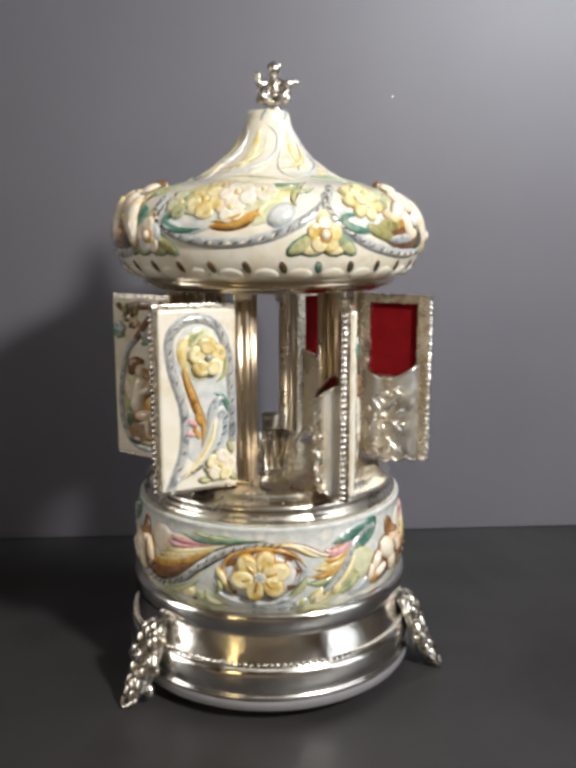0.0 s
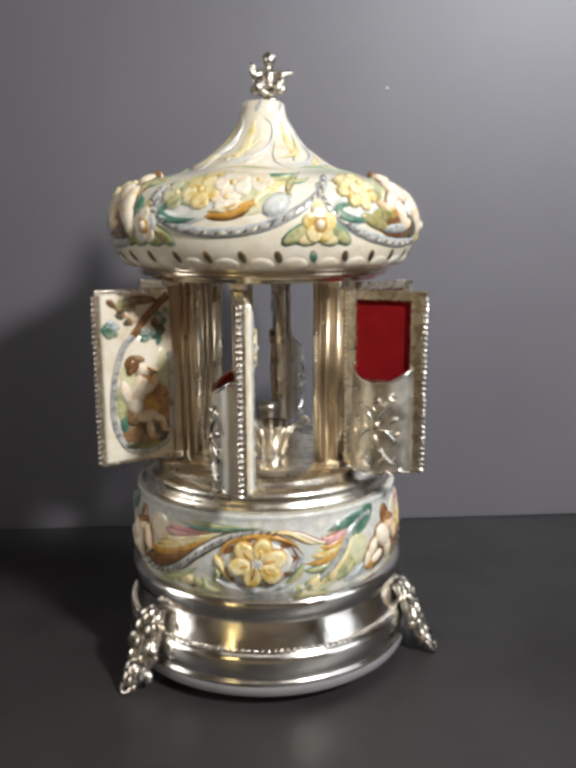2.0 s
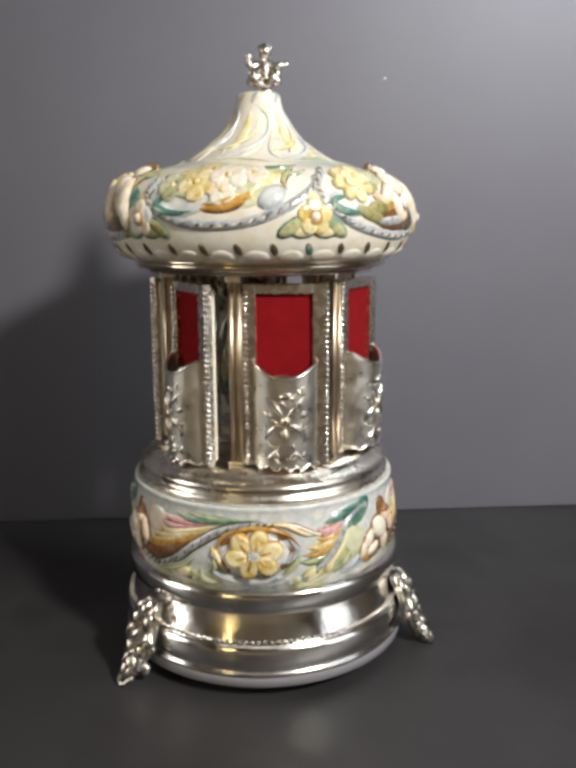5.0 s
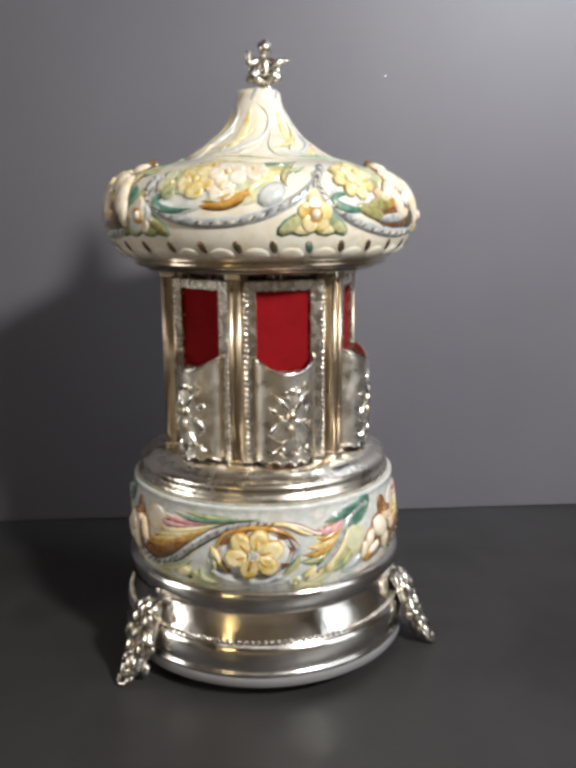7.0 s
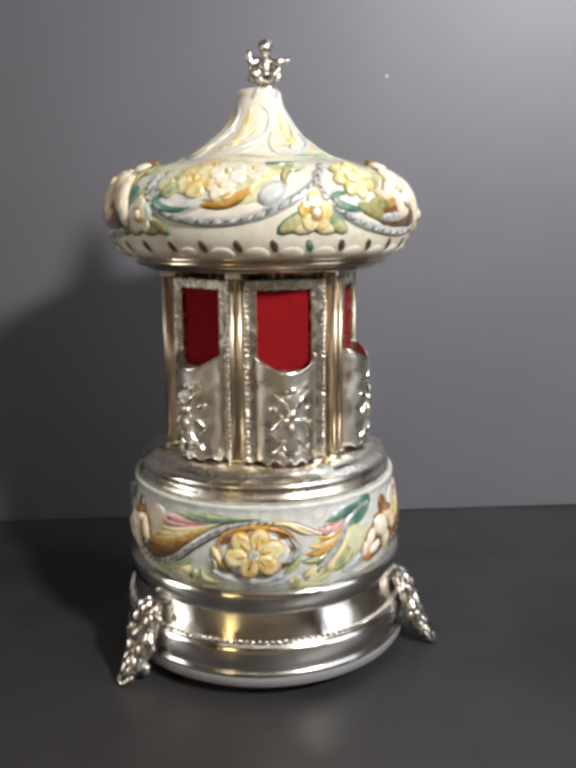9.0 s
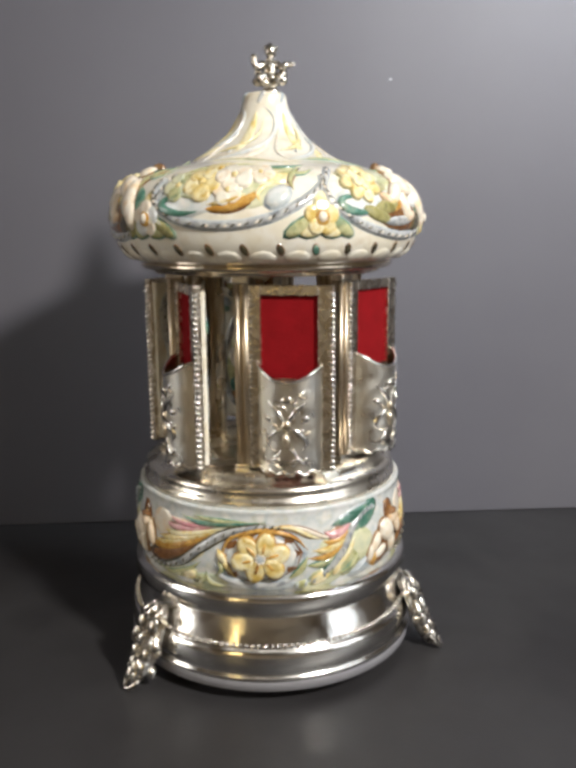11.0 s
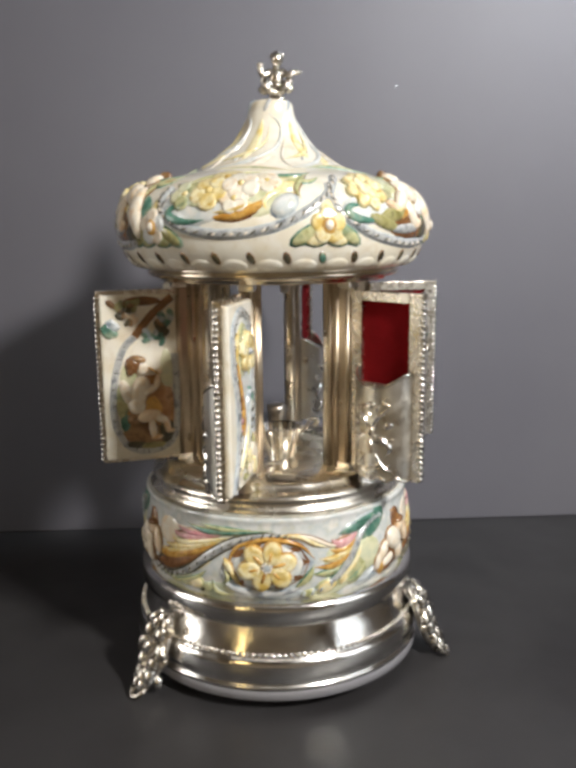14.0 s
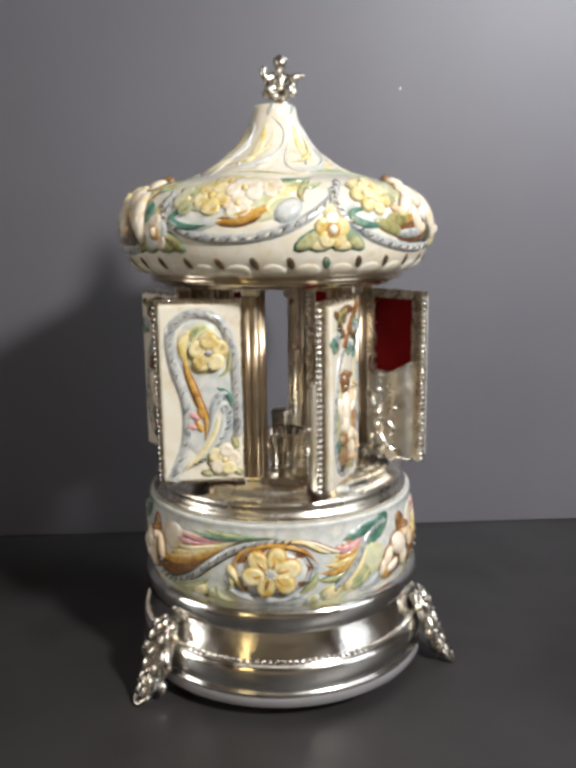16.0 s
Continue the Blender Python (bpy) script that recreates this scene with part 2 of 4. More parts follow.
class Flat:
    """A flat surface in the plane of x and z, whose relief rises along y by the given sign."""

    def __init__(self, y, sign):
        self.y, self.sign, self.rise = y, sign, 0.8

    def at(self, u, v, h=0.0):
        return Vector((u, self.y + self.sign * h, v))


def spline(pts, n):
    """A smooth curve through points."""
    pts = [Vector((*p, 0)[:3]) for p in pts]
    q = [2 * pts[0] - pts[1], *pts, 2 * pts[-1] - pts[-2]]
    out = []
    for i in range(len(pts) - 1):
        a, b, c, d = q[i:i + 4]
        for k in range(n):
            t = k / n
            out.append(0.5 * (2 * b + (c - a) * t + (2 * a - 5 * b + 4 * c - d) * t * t + (3 * b - 3 * c + d - a) * t ** 3))
    out.append(pts[-1])
    return out


def ribbon(shape, surf, pts, width, height, mat, taper=0.0, n=8, base=0.0):
    """A raised rounded strip along points (u, v); taper 1 thins both its ends, taper 2 the end alone."""
    c = spline(pts, n)
    rows = []
    for i, p in enumerate(c):
        d = (c[min(i + 1, len(c) - 1)] - c[max(i - 1, 0)]).normalized()
        s = Vector((-d.y, d.x, 0))
        f = i / (len(c) - 1)
        k = 1.0
        if taper == 1:
            k = max(math.sin(math.pi * f), 0.12)
        elif taper == 2:
            k = max(1 - f, 0.12)
        row = []
        for a in (-1, -0.72, -0.3, 0.3, 0.72, 1):
            q = p + s * a * width / 2 * k
            row.append(surf.at(q.x, q.y, (base + height * k * math.sqrt(1 - a * a)) * surf.rise if abs(a) < 1 else -0.0004))
        rows.append(row)
    shape.grid(rows, mat)


def dome(shape, surf, u, v, a, b, turn, h, mat, base=0.0, segs=10, dent=0.0):
    """A raised oval of half-axes a and b; dent sinks its middle."""
    ct, st = math.cos(turn), math.sin(turn)
    rows = []
    rings = ((1.0, -0.0005), (0.92, 0.45 * h), (0.7, 0.82 * h), (0.38, h), (0.02, h))
    if dent:
        rings = ((1.0, -0.0005), (0.96, 0.62 * h), (0.84, h), (0.5, h * (1 - 0.6 * dent)), (0.02, h * (1 - dent)))
    for f, z in rings:
        row = []
        for i in range(segs):
            t = 2 * math.pi * i / segs
            x, y = a * f * math.cos(t), b * f * math.sin(t)
            row.append(surf.at(u + ct * x - st * y, v + st * x + ct * y, (base + z) * surf.rise if z > 0 else -0.0004))
        rows.append(row)
    shape.grid(rows, mat, closed=True)


def blossom(shape, surf, u, v, r, petals, mat, heart, h=0.002, turn=0.0, base=0.0, edge=None, tip=None):
    """Petals with a darker painted edge and a paler tip round a raised heart."""
    edge, tip = edge or OCHRE, tip or LEMON
    for i in range(petals):
        t = turn + 2 * math.pi * i / petals
        c, d = math.cos(t), math.sin(t)
        dome(shape, surf, u + 0.58 * r * c, v + 0.58 * r * d, 0.56 * r, 3.1 * r / petals, t, h * 0.66, edge, base)
        dome(shape, surf, u + 0.62 * r * c, v + 0.62 * r * d, 0.49 * r, 2.7 * r / petals, t, h * (0.9 + 0.16 * (i % 2)), mat if i % 3 else tip, base, 12, 0.14)
    dome(shape, surf, u, v, 0.34 * r, 0.34 * r, 0, h * 0.9, edge, base)
    dome(shape, surf, u, v, 0.25 * r, 0.25 * r, 0, h * 1.4, heart, base)


def dashes(shape, surf, pts, count, length, width, height, mat, base=0.0, slant=0.6):
    """Short raised strokes slanted across a curve."""
    c = spline(pts, 12)
    for i in range(count):
        k = int((i + 0.5) / count * (len(c) - 1))
        d = (c[min(k + 1, len(c) - 1)] - c[max(k - 1, 0)]).normalized()
        dome(shape, surf, c[k].x, c[k].y, length / 2, width / 2, math.atan2(d.y, d.x) + slant, height, mat, base, segs=8)


# ---- setting ----
def setting():
    sh = Shape()
    sh.box(-0.75, -0.36, -0.03, 0.75, 0.60, 0.0, TABLE, 0.002)
    part("tabletop", sh, None, "smooth charcoal-grey tabletop under the music box")
    tagged(bpy.data.objects["tabletop"], kind="structure", category="table")
    sh = Shape()
    sh.box(-0.9, 0.0, 0.0, 0.9, 0.02, 0.9, WALL, 0.001)
    ob = part("backdrop", sh, None, "plain grey backdrop panel standing behind the box")
    tagged(ob, kind="structure", category="backdrop")
    ob.matrix_world = pose(0.0, 0.1632, 0.0, 0, 0, 1.9)
    for name, b in (("floor", (-2, -2.6, -0.80, 2, 1.4, -0.75)), ("ceiling", (-2, -2.6, 1.75, 2, 1.4, 1.80)), ("wall_north", (-2, 1.4, -0.75, 2, 1.45, 1.75)),
                    ("wall_south", (-2, -2.65, -0.75, 2, -2.6, 1.75)), ("wall_east", (2, -2.6, -0.75, 2.05, 1.4, 1.75)), ("wall_west", (-2.05, -2.6, -0.75, -2, 1.4, 1.75))):
        sh = Shape()
        sh.box(*b, ROOM)
        tagged(part(name, sh, None, "plain dim plaster " + name.split("_")[0] + " of the room"), kind="structure", category=name.split("_")[0])
    sh = Shape()
    sh.ball((0, 0, 0), 0.0006, SPECK, (1, 0.5, 1.2))
    ob = part("lint_speck", sh, None, "tiny white speck of lint on the backdrop")
    ob.matrix_world = pose(0.0876, 0.1660, 0.3170)
    tagged(ob, category="speck")


setting()

# ---- the music box ----
POST_AZ, POST_R = -14.3, 0.0484
box = thing("music_box", "round silver and painted porcelain carousel music box with opening doors", "music box")


def post_at(k, r=POST_R):
    a = radians(POST_AZ + 60 * k)
    return Vector((r * math.sin(a), -r * math.cos(a), 0))


BASE = [(0.004, 0.006), (0.0740, 0.006), (0.0754, 0.0066), (0.0754, 0.0112), (0.0757, 0.0122), (0.0755, 0.0132), (0.0748, 0.0140), (0.0747, 0.0155), (0.0752, 0.0172), (0.0755, 0.0192),
        (0.0754, 0.0214), (0.0750, 0.0236), (0.0742, 0.0254), (0.0727, 0.0270), (0.0714, 0.0300), (0.0702, 0.0330), (0.0690, 0.0360), (0.0678, 0.0394), (0.0684, 0.0410), (0.0704, 0.0418),
        (0.0722, 0.0430), (0.0722, 0.0492), (0.0716, 0.0512), (0.0702, 0.0524), (0.0660, 0.0530), (0.0640, 0.0520)]
BOWL = [(0.0624, 0.0505), (0.0655, 0.0520), (0.0677, 0.0550), (0.0690, 0.0590), (0.0698, 0.0650), (0.0696, 0.0720), (0.0688, 0.0790), (0.0681, 0.0850), (0.0679, 0.0890),
        (0.0683, 0.0912), (0.0677, 0.0924), (0.0655, 0.0922)]
LEDGE = [(0.0647, 0.0915), (0.0660, 0.0930), (0.0660, 0.0946), (0.0648, 0.0960), (0.0637, 0.0972), (0.0645, 0.0990), (0.0641, 0.1006), (0.0618, 0.1018), (0.0596, 0.1026),
         (0.0585, 0.1044), (0.0573, 0.1056), (0.0300, 0.1058), (0.0001, 0.1058)]
COLLAR = [(0.0001, 0.1965), (0.0560, 0.1965), (0.0570, 0.1972), (0.0570, 0.1984), (0.0618, 0.1988), (0.0630, 0.1998), (0.0630, 0.2012), (0.0616, 0.2022), (0.0622, 0.2034), (0.0600, 0.2044), (0.0001, 0.2046)]
ROOF = [(0.0572, 0.2020), (0.0630, 0.2022), (0.0684, 0.2042), (0.0720, 0.2076), (0.0745, 0.2122), (0.0760, 0.2180), (0.0764, 0.2230), (0.0753, 0.2280), (0.0722, 0.2340), (0.0671, 0.2392),
        (0.0597, 0.2430), (0.0504, 0.2456), (0.0417, 0.2476), (0.0340, 0.2505), (0.0270, 0.2550), (0.0200, 0.2605), (0.0155, 0.2665), (0.0126, 0.2725), (0.0112, 0.2765), (0.0107, 0.2792),
        (0.0099, 0.2811), (0.0068, 0.2821), (0.0001, 0.2823)]


def smooth_profile(p, n=4):
    return [(q.x, q.y) for q in spline(p, n)]


def metalwork():
    sh = Shape()
    sh.lathe(BASE[:4], BRUSHED)
    sh.lathe(smooth_profile(BASE[3:18], 3), BASE_SILVER)
    sh.lathe(BASE[17:], BASE_SILVER)
    base = part("base", sh, box, "polished silver stepped round base")
    sh = Shape()
    for i in range(150):
        a = 2 * math.pi * i / 150
        sh.ball((0.0727 * math.sin(a), -0.0727 * math.cos(a), 0.0278), 0.0012, SILVER, u=6, v=4)
    part("bead_ring", sh, base, "ring of small silver beads")
    sh = Shape()
    sh.lathe(LEDGE, LEDGE_METAL)
    part("ledge", sh, box, "silver moulded ledge and inner floor")
    sh = Shape()
    sh.lathe(COLLAR, COLLAR_METAL)
    part("collar", sh, box, "silver collar plate under the roof")


metalwork()


def foot():
    """A cast foot of clustered leaves and scrolls that ends in a ring toe."""
    sh = Shape()
    rnd = random.Random(4)
    spine = spline([(0, -0.0722, 0.0350), (0, -0.0755, 0.0300), (0, -0.0785, 0.0220), (0, -0.0812, 0.0140), (0, -0.0845, 0.0080), (0, -0.0868, 0.0050)], 6)
    n = len(spine) - 1
    wide = [0.0062 + 0.0038 * math.sin(math.pi * min(i / n * 1.25, 1)) - 0.0032 * (i / n) ** 2 for i in range(n + 1)]
    # dark core that shows between the leaves
    for p, w in zip(spine, wide):
        sh.ball(p, 1.0, SILVER_DARK, (w, 0.0030, 0.0034), u=12, v=6)
    # leaves in rows, each tip curled out and down
    for row, k in enumerate(range(1, n - 3, 5)):
        p, w = spine[k], wide[k]
        count = (3, 2)[row % 2]
        for i in range(count):
            x = w * 1.0 * (2 * (i + 0.5) / count - 1)
            y = p.y - 0.0022 + 0.0022 * abs(x) / w
            r = rnd.uniform(0.0024, 0.0031)
            lean = 0.6 * x / w + rnd.uniform(-0.5, 0.5)
            pts = [(x - 0.002 * lean, y + 0.0014, p.z + 0.0046), (x, y - 0.0012, p.z + 0.0020), (x + 0.003 * lean, y - 0.0028, p.z - 0.0014), (x + 0.005 * lean, y - 0.0004, p.z - 0.0042)]
            sh.tube(spline(pts, 3), [r * f for f in (0.35, 0.55, 0.8, 0.95, 1.0, 0.9, 1.05, 0.9, 0.62, 0.3)], SILVER_CAST if (row + i) % 3 else SILVER, 8)
            sh.tube(spline([(x - 0.0012, y - 0.0018, p.z + 0.003), (x + 0.0014 * lean, y - 0.0040, p.z - 0.0002), (x + 0.004 * lean, y - 0.0030, p.z - 0.0034)], 3), [0.0005, 0.0008, 0.001, 0.001, 0.001, 0.0008, 0.0005], SILVER, 6)
    for s in (-1, 1):
        for k in (5, 15):
            c = spine[k]
            pts = [(s * (wide[k] * 0.92 + 0.0026 * math.cos(t) * (1 - 0.06 * q)), c.y - 0.0012, c.z + 0.0034 * math.sin(t) * (1 - 0.06 * q)) for q, t in ((q, 0.62 * q) for q in range(11))]
            sh.tube(pts, [0.0014 - 0.00006 * q for q in range(11)], SILVER_WORN, 8)
    # side knuckle and ring toe
    sh.ball((0.0052, -0.0822, 0.0070), 0.0030, SILVER, (1.0, 0.9, 1.2))
    ring = [Vector((0.0042 * math.cos(t), -0.0890 - 0.0040 * math.sin(t), 0.0058 - 0.0044 * math.sin(t))) for t in (2 * math.pi * k / 16 for k in range(17))]
    sh.tube(ring, 0.00135, SILVER_CAST, 8)
    sh.ball((0, -0.0885, 0.0056), 0.0018, SILVER_DARK, (1, 1, 1))
    return sh.mesh("foot")


FOOT = foot()
for a in (-49.0, 73.0, 192.0):
    ob = part("foot", FOOT, box, "ornate cast silver scroll foot")
    ob.matrix_basis = pose(0, 0, 0, 0, 0, a)


def post_parts():
    """The meshes of one post: a deep fluted core, its bars, the block at each end."""
    core, col, back, block = Shape(), Shape(), Shape(), Shape()
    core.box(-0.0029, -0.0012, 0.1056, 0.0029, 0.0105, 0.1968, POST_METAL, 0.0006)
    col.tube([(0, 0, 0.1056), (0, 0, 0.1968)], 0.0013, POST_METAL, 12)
    back.tube([(0, 0, 0.1056), (0, 0, 0.1968)], 0.0028, SILVER_WORN, 14)
    block.box(-0.0036, -0.0040, 0, 0.0036, 0.0060, 0.0036, SILVER, 0.0006)
    return core.mesh("post"), col.mesh("column"), back.mesh("inner_column"), block.mesh("block")


POST, COLUMN, INNER, BLOCK = post_parts()
for k in range(6):
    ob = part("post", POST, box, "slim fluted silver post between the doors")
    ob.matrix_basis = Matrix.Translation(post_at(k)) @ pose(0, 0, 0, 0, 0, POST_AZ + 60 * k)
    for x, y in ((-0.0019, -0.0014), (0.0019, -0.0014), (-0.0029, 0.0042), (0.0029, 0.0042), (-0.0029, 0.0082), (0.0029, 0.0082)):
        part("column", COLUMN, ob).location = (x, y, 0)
    part("inner_column", INNER, ob).location = (0, 0.0118, 0)
    for z in (0.1056, 0.1932):
        part("block", BLOCK, ob).location = (0, 0, z)

# ---- painted bowl ----
BOWL_P, ROOF_P = smooth_profile(BOWL), smooth_profile(ROOF)
bowl_s, roof_s = Turned(BOWL_P, 0.071), Turned(ROOF_P, 0.078)
sh = Shape()
sh.lathe(BOWL_P, PALE)
bowl = part("bowl", sh, box, "glazed porcelain drum with painted flower relief")
sh = Shape()
sh.lathe(ROOF_P, CREAM)
roof = part("roof", sh, box, "cream porcelain pointed dome roof with painted relief")

def strip(name, parent, surf, pts, w, h, mat, label="", edge=None):
    """One raised stroke as a part of its own, with a darker painted edge."""
    sh = Shape()
    if edge:
        ribbon(sh, surf, pts, w * 1.4, h * 0.55, edge, 1)
    ribbon(sh, surf, pts, w, h, mat, 1)
    part(name, sh, parent, label)


def bud(name, parent, surf, u, v, a, b, turn, h, mat, label="", edge=None):
    sh = Shape()
    if edge:
        dome(sh, surf, u, v, a * 1.18, b * 1.25, turn, h * 0.6, edge)
    dome(sh, surf, u, v, a, b, turn, h, mat, segs=12)
    part(name, sh, parent, label)


def flower(parent, surf, u, v, r, petals, mat, heart, h, turn, label, edge=None, tip=None):
    sh = Shape()
    blossom(sh, surf, u, v, r, petals, mat, heart, h, turn, 0.0006, edge, tip)
    part("blossom", sh, parent, label)


def figure(name, parent, surf, c, blobs, label):
    sh = Shape()
    for a, z, w, h, t, m, d in blobs:
        if m in (BLUSH, SKIN):
            dome(sh, surf, radians(c + a) * surf.ref, surf.v(z), w + 0.0006, h + 0.0006, t, d * 0.62, RUST, segs=14)
        dome(sh, surf, radians(c + a) * surf.ref, surf.v(z), w, h, t, d, m, segs=14)
    part(name, sh, parent, label)


def roof_relief():
    """Six cartouches between rope garlands, with a small blossom under each joint."""
    S = roof_s
    U = lambda az: radians(az) * S.ref
    V = lambda z: S.v(z)
    for k in range(6):
        c = -13.0 + 60 * k
        Q = lambda pts: [(U(c + a), V(z)) for a, z in pts]
        odd = k % 2
        rope = Q([(-27, 0.2390), (-27.5, 0.2335), (-24, 0.2262), (-14, 0.2186), (0, 0.2146), (13, 0.2142), (25, 0.2186), (33, 0.2290), (38, 0.2400)] if odd else [(-27, 0.2390), (-28.5, 0.2335), (-25, 0.2268), (-14, 0.2205), (0, 0.2188), (13, 0.2215), (24, 0.2282), (32, 0.2355), (38, 0.2425)])
        sh = Shape()
        ribbon(sh, S, rope, 0.0052, 0.0012, BLUE)
        ribbon(sh, S, rope, 0.0040, 0.0021, GREY)
        dashes(sh, S, rope, 24, 0.0040, 0.0011, 0.0027, DARK, slant=0.5)
        dashes(sh, S, rope, 21, 0.0030, 0.0012, 0.0026, BLUSH, slant=0.35)
        part("garland", sh, roof, "silver-grey rope garland with dark strokes")
        for a, z, w, h, m in ((-12, 0.2300, 0.019, 0.0085, PALE), (8, 0.2330, 0.017, 0.0085, WASH), (-6, 0.2395, 0.022, 0.0075, WASH), (14, 0.2390, 0.013, 0.006, LEMON), (-8, 0.2345, 0.013, 0.0055, OLIVE), (3, 0.2385, 0.011, 0.0050, LEAF)):
            bud("cartouche_field", roof, S, U(c + a), V(z), w, h, 0.15, 0.0014, m)
        strip("leaf", roof, S, Q([(-6, 0.2256), (-14, 0.2240), (-20, 0.2248), (-23, 0.2275), (-20, 0.2302), (-12, 0.2290)]), 0.0046, 0.0034, GREEN, "curled dark green leaf", BLUE)
        strip("leaf", roof, S, Q([(-20, 0.2315), (-12, 0.2306), (-8, 0.2288)]), 0.0028, 0.0026, LEAF, "pale green leaf", GREEN)
        strip("leaf", roof, S, Q([(12, 0.2388), (20, 0.2402), (26, 0.2400), (32, 0.2425)]), 0.0030, 0.0026, LEAF, "pale green leaf", GREEN)
        strip("leaf", roof, S, Q([(4, 0.2432), (14, 0.2426), (24, 0.2428), (30, 0.2445)]), 0.0030, 0.0024, GREEN, "pale green leaf", LEAF)
        strip("leaf", roof, S, Q([(22, 0.2330), (21, 0.2370), (24, 0.2415), (28, 0.2440)]), 0.0032, 0.0028, LEAF, "pale green leaf", BROWN)
        strip("leaf", roof, S, Q([(-22, 0.2400), (-14, 0.2425), (-4, 0.2440), (8, 0.2448)]), 0.0026, 0.0022, LEAF, "pale green leaf")
        strip("scroll", roof, S, Q([(-9, 0.2256), (0, 0.2262), (8, 0.2300), (13, 0.2350)]), 0.0052, 0.0030, OCHRE, "ochre scroll", BROWN)
        strip("scroll", roof, S, Q([(-8, 0.2272), (1, 0.2285), (8, 0.2325)]), 0.0024, 0.0038, YELLOW, "yellow scroll")
        strip("scroll", roof, S, Q([(12, 0.2265), (10, 0.2315), (14, 0.2355), (22, 0.2350)]), 0.0030, 0.0026, LEMON, "yellow scroll", OCHRE)
        bud("bud", roof, S, U(c + 16.5), V(0.2305), 0.0066, 0.0044, 0.6, 0.0034, PALE, "pale blue bud", BLUE)
        if k % 2 == 0:
            for a, z, r, m, h, tp in ((-18, 0.2352, 0.0072, WASH, 0.0020, LEAF), (-4.5, 0.2420, 0.0080, YELLOW, 0.0022, LEMON), (-9, 0.2362, 0.0088, YELLOW, 0.0028, LEMON), (11, 0.2400, 0.0066, BLUSH, 0.0022, CREAM),
                                      (0.5, 0.2328, 0.0066, BLUSH, 0.0026, CREAM), (2.0, 0.2386, 0.0086, BLUSH, 0.0032, CREAM)):
                flower(roof, S, U(c + a), V(z), r, 5, m, YELLOW, h, a, "raised yellow and blush blossom", RUST_PINK if m is BLUSH else OLIVE, tp)
        else:
            flower(roof, S, U(c - 13), V(0.2370), 0.0105, 8, YELLOW, LEMON, 0.0040, 0.2, "large raised yellow blossom", OLIVE)
            flower(roof, S, U(c - 13), V(0.2374), 0.0062, 6, LEMON, YELLOW, 0.0060, 0.7, "inner petals of a yellow blossom")
            figure("cherub_relief", roof, S, c, ((8, 0.2228, 0.0230, 0.0074, 0.0, BROWN, 0.0018), (20, 0.2270, 0.0120, 0.0110, 0.3, GREEN, 0.0018), (19, 0.2212, 0.0110, 0.0052, 0.3, DARK, 0.0026), (-2, 0.2270, 0.0120, 0.0036, 0.2, OLIVE, 0.0030), (4, 0.2206, 0.0130, 0.0024, 0.05, GREY, 0.0034), (-8, 0.2232, 0.0100, 0.0030, -0.3, OLIVE, 0.0028),
                   (11, 0.2366, 0.0098, 0.0056, -0.5, BLUSH, 0.0070), (4, 0.2330, 0.0086, 0.0038, 0.6, BLUSH, 0.0060), (7, 0.2276, 0.0038, 0.0084, 0.3, BLUSH, 0.0054), (19, 0.2310, 0.0052, 0.0120, 0.3, BLUSH, 0.0066), (22, 0.2236, 0.0036, 0.0070, 0.1, BLUSH, 0.0054), (10, 0.2226, 0.0046, 0.0024, 0.3, SKIN, 0.0050),
                   (14, 0.2420, 0.0060, 0.0048, 0, BLUSH, 0.0060), (14.5, 0.2438, 0.0054, 0.0026, 0.2, RUST, 0.0064), (-3, 0.2300, 0.0046, 0.0022, -0.4, SKIN, 0.0044)), "ivory cherub in high relief")
        f = 30.2
        for a, z, t, w in ((-7.0, 0.2182, 0.55, 0.0075), (7.0, 0.2182, -0.55, 0.0075), (-3.5, 0.2165, 0.12, 0.0056), (3.5, 0.2165, -0.12, 0.0056)):
            bud("leaf", roof, S, U(c + f + a), V(z), w, 0.0030, t, 0.0022, (OLIVE if k == 5 else LEAF) if abs(a) > 6 else (LEAF if k == 5 else LEMON), "", GREEN)
        flower(roof, S, U(c + f), V(0.2220), 0.0072, 5, BLUSH if k == 5 else YELLOW, RUST, 0.0026, 0.314, "small pale blossom between dark green leaves" if k == 5 else "small yellow blossom between green leaves", OLIVE, PALE if k == 5 else LEMON)
        bud("blossom_eye", roof, S, U(c + f), V(0.2220), 0.0042, 0.0044, 0, 0.0040, OCHRE, "ochre ring round the heart of a blossom", RUST)
        bud("blossom_heart", roof, S, U(c + f), V(0.2222), 0.0024, 0.0026, 0, 0.0056, BLUSH, "blush heart of a blossom")
        bud("leaf", roof, S, U(c + f), V(0.2295), 0.0032, 0.0044, 0, 0.0020, LEMON, "", LEAF)
        # the scrolls that climb the spire
        bud("spire_field", roof, S, U(c - 10), V(0.2610), 0.0160, 0.0085, 1.0, 0.0010, LEMON)
        bud("spire_field", roof, S, U(c + 6), V(0.2530), 0.0150, 0.0040, 0.45, 0.0012, LEMON if k % 2 else BLUSH)
        bud("spire_field", roof, S, U(c + 4), V(0.2795), 0.016, 0.0022, 0.2, 0.0011, BLUE if k % 2 else GREY)
        strip("spire_scroll", roof, S, Q([(-34, 0.2480), (-10, 0.2510), (12, 0.2560), (26, 0.2630), (28, 0.2700), (8, 0.2750)]), 0.0034, 0.0024, PALE, "grey scroll up the spire", BLUE)
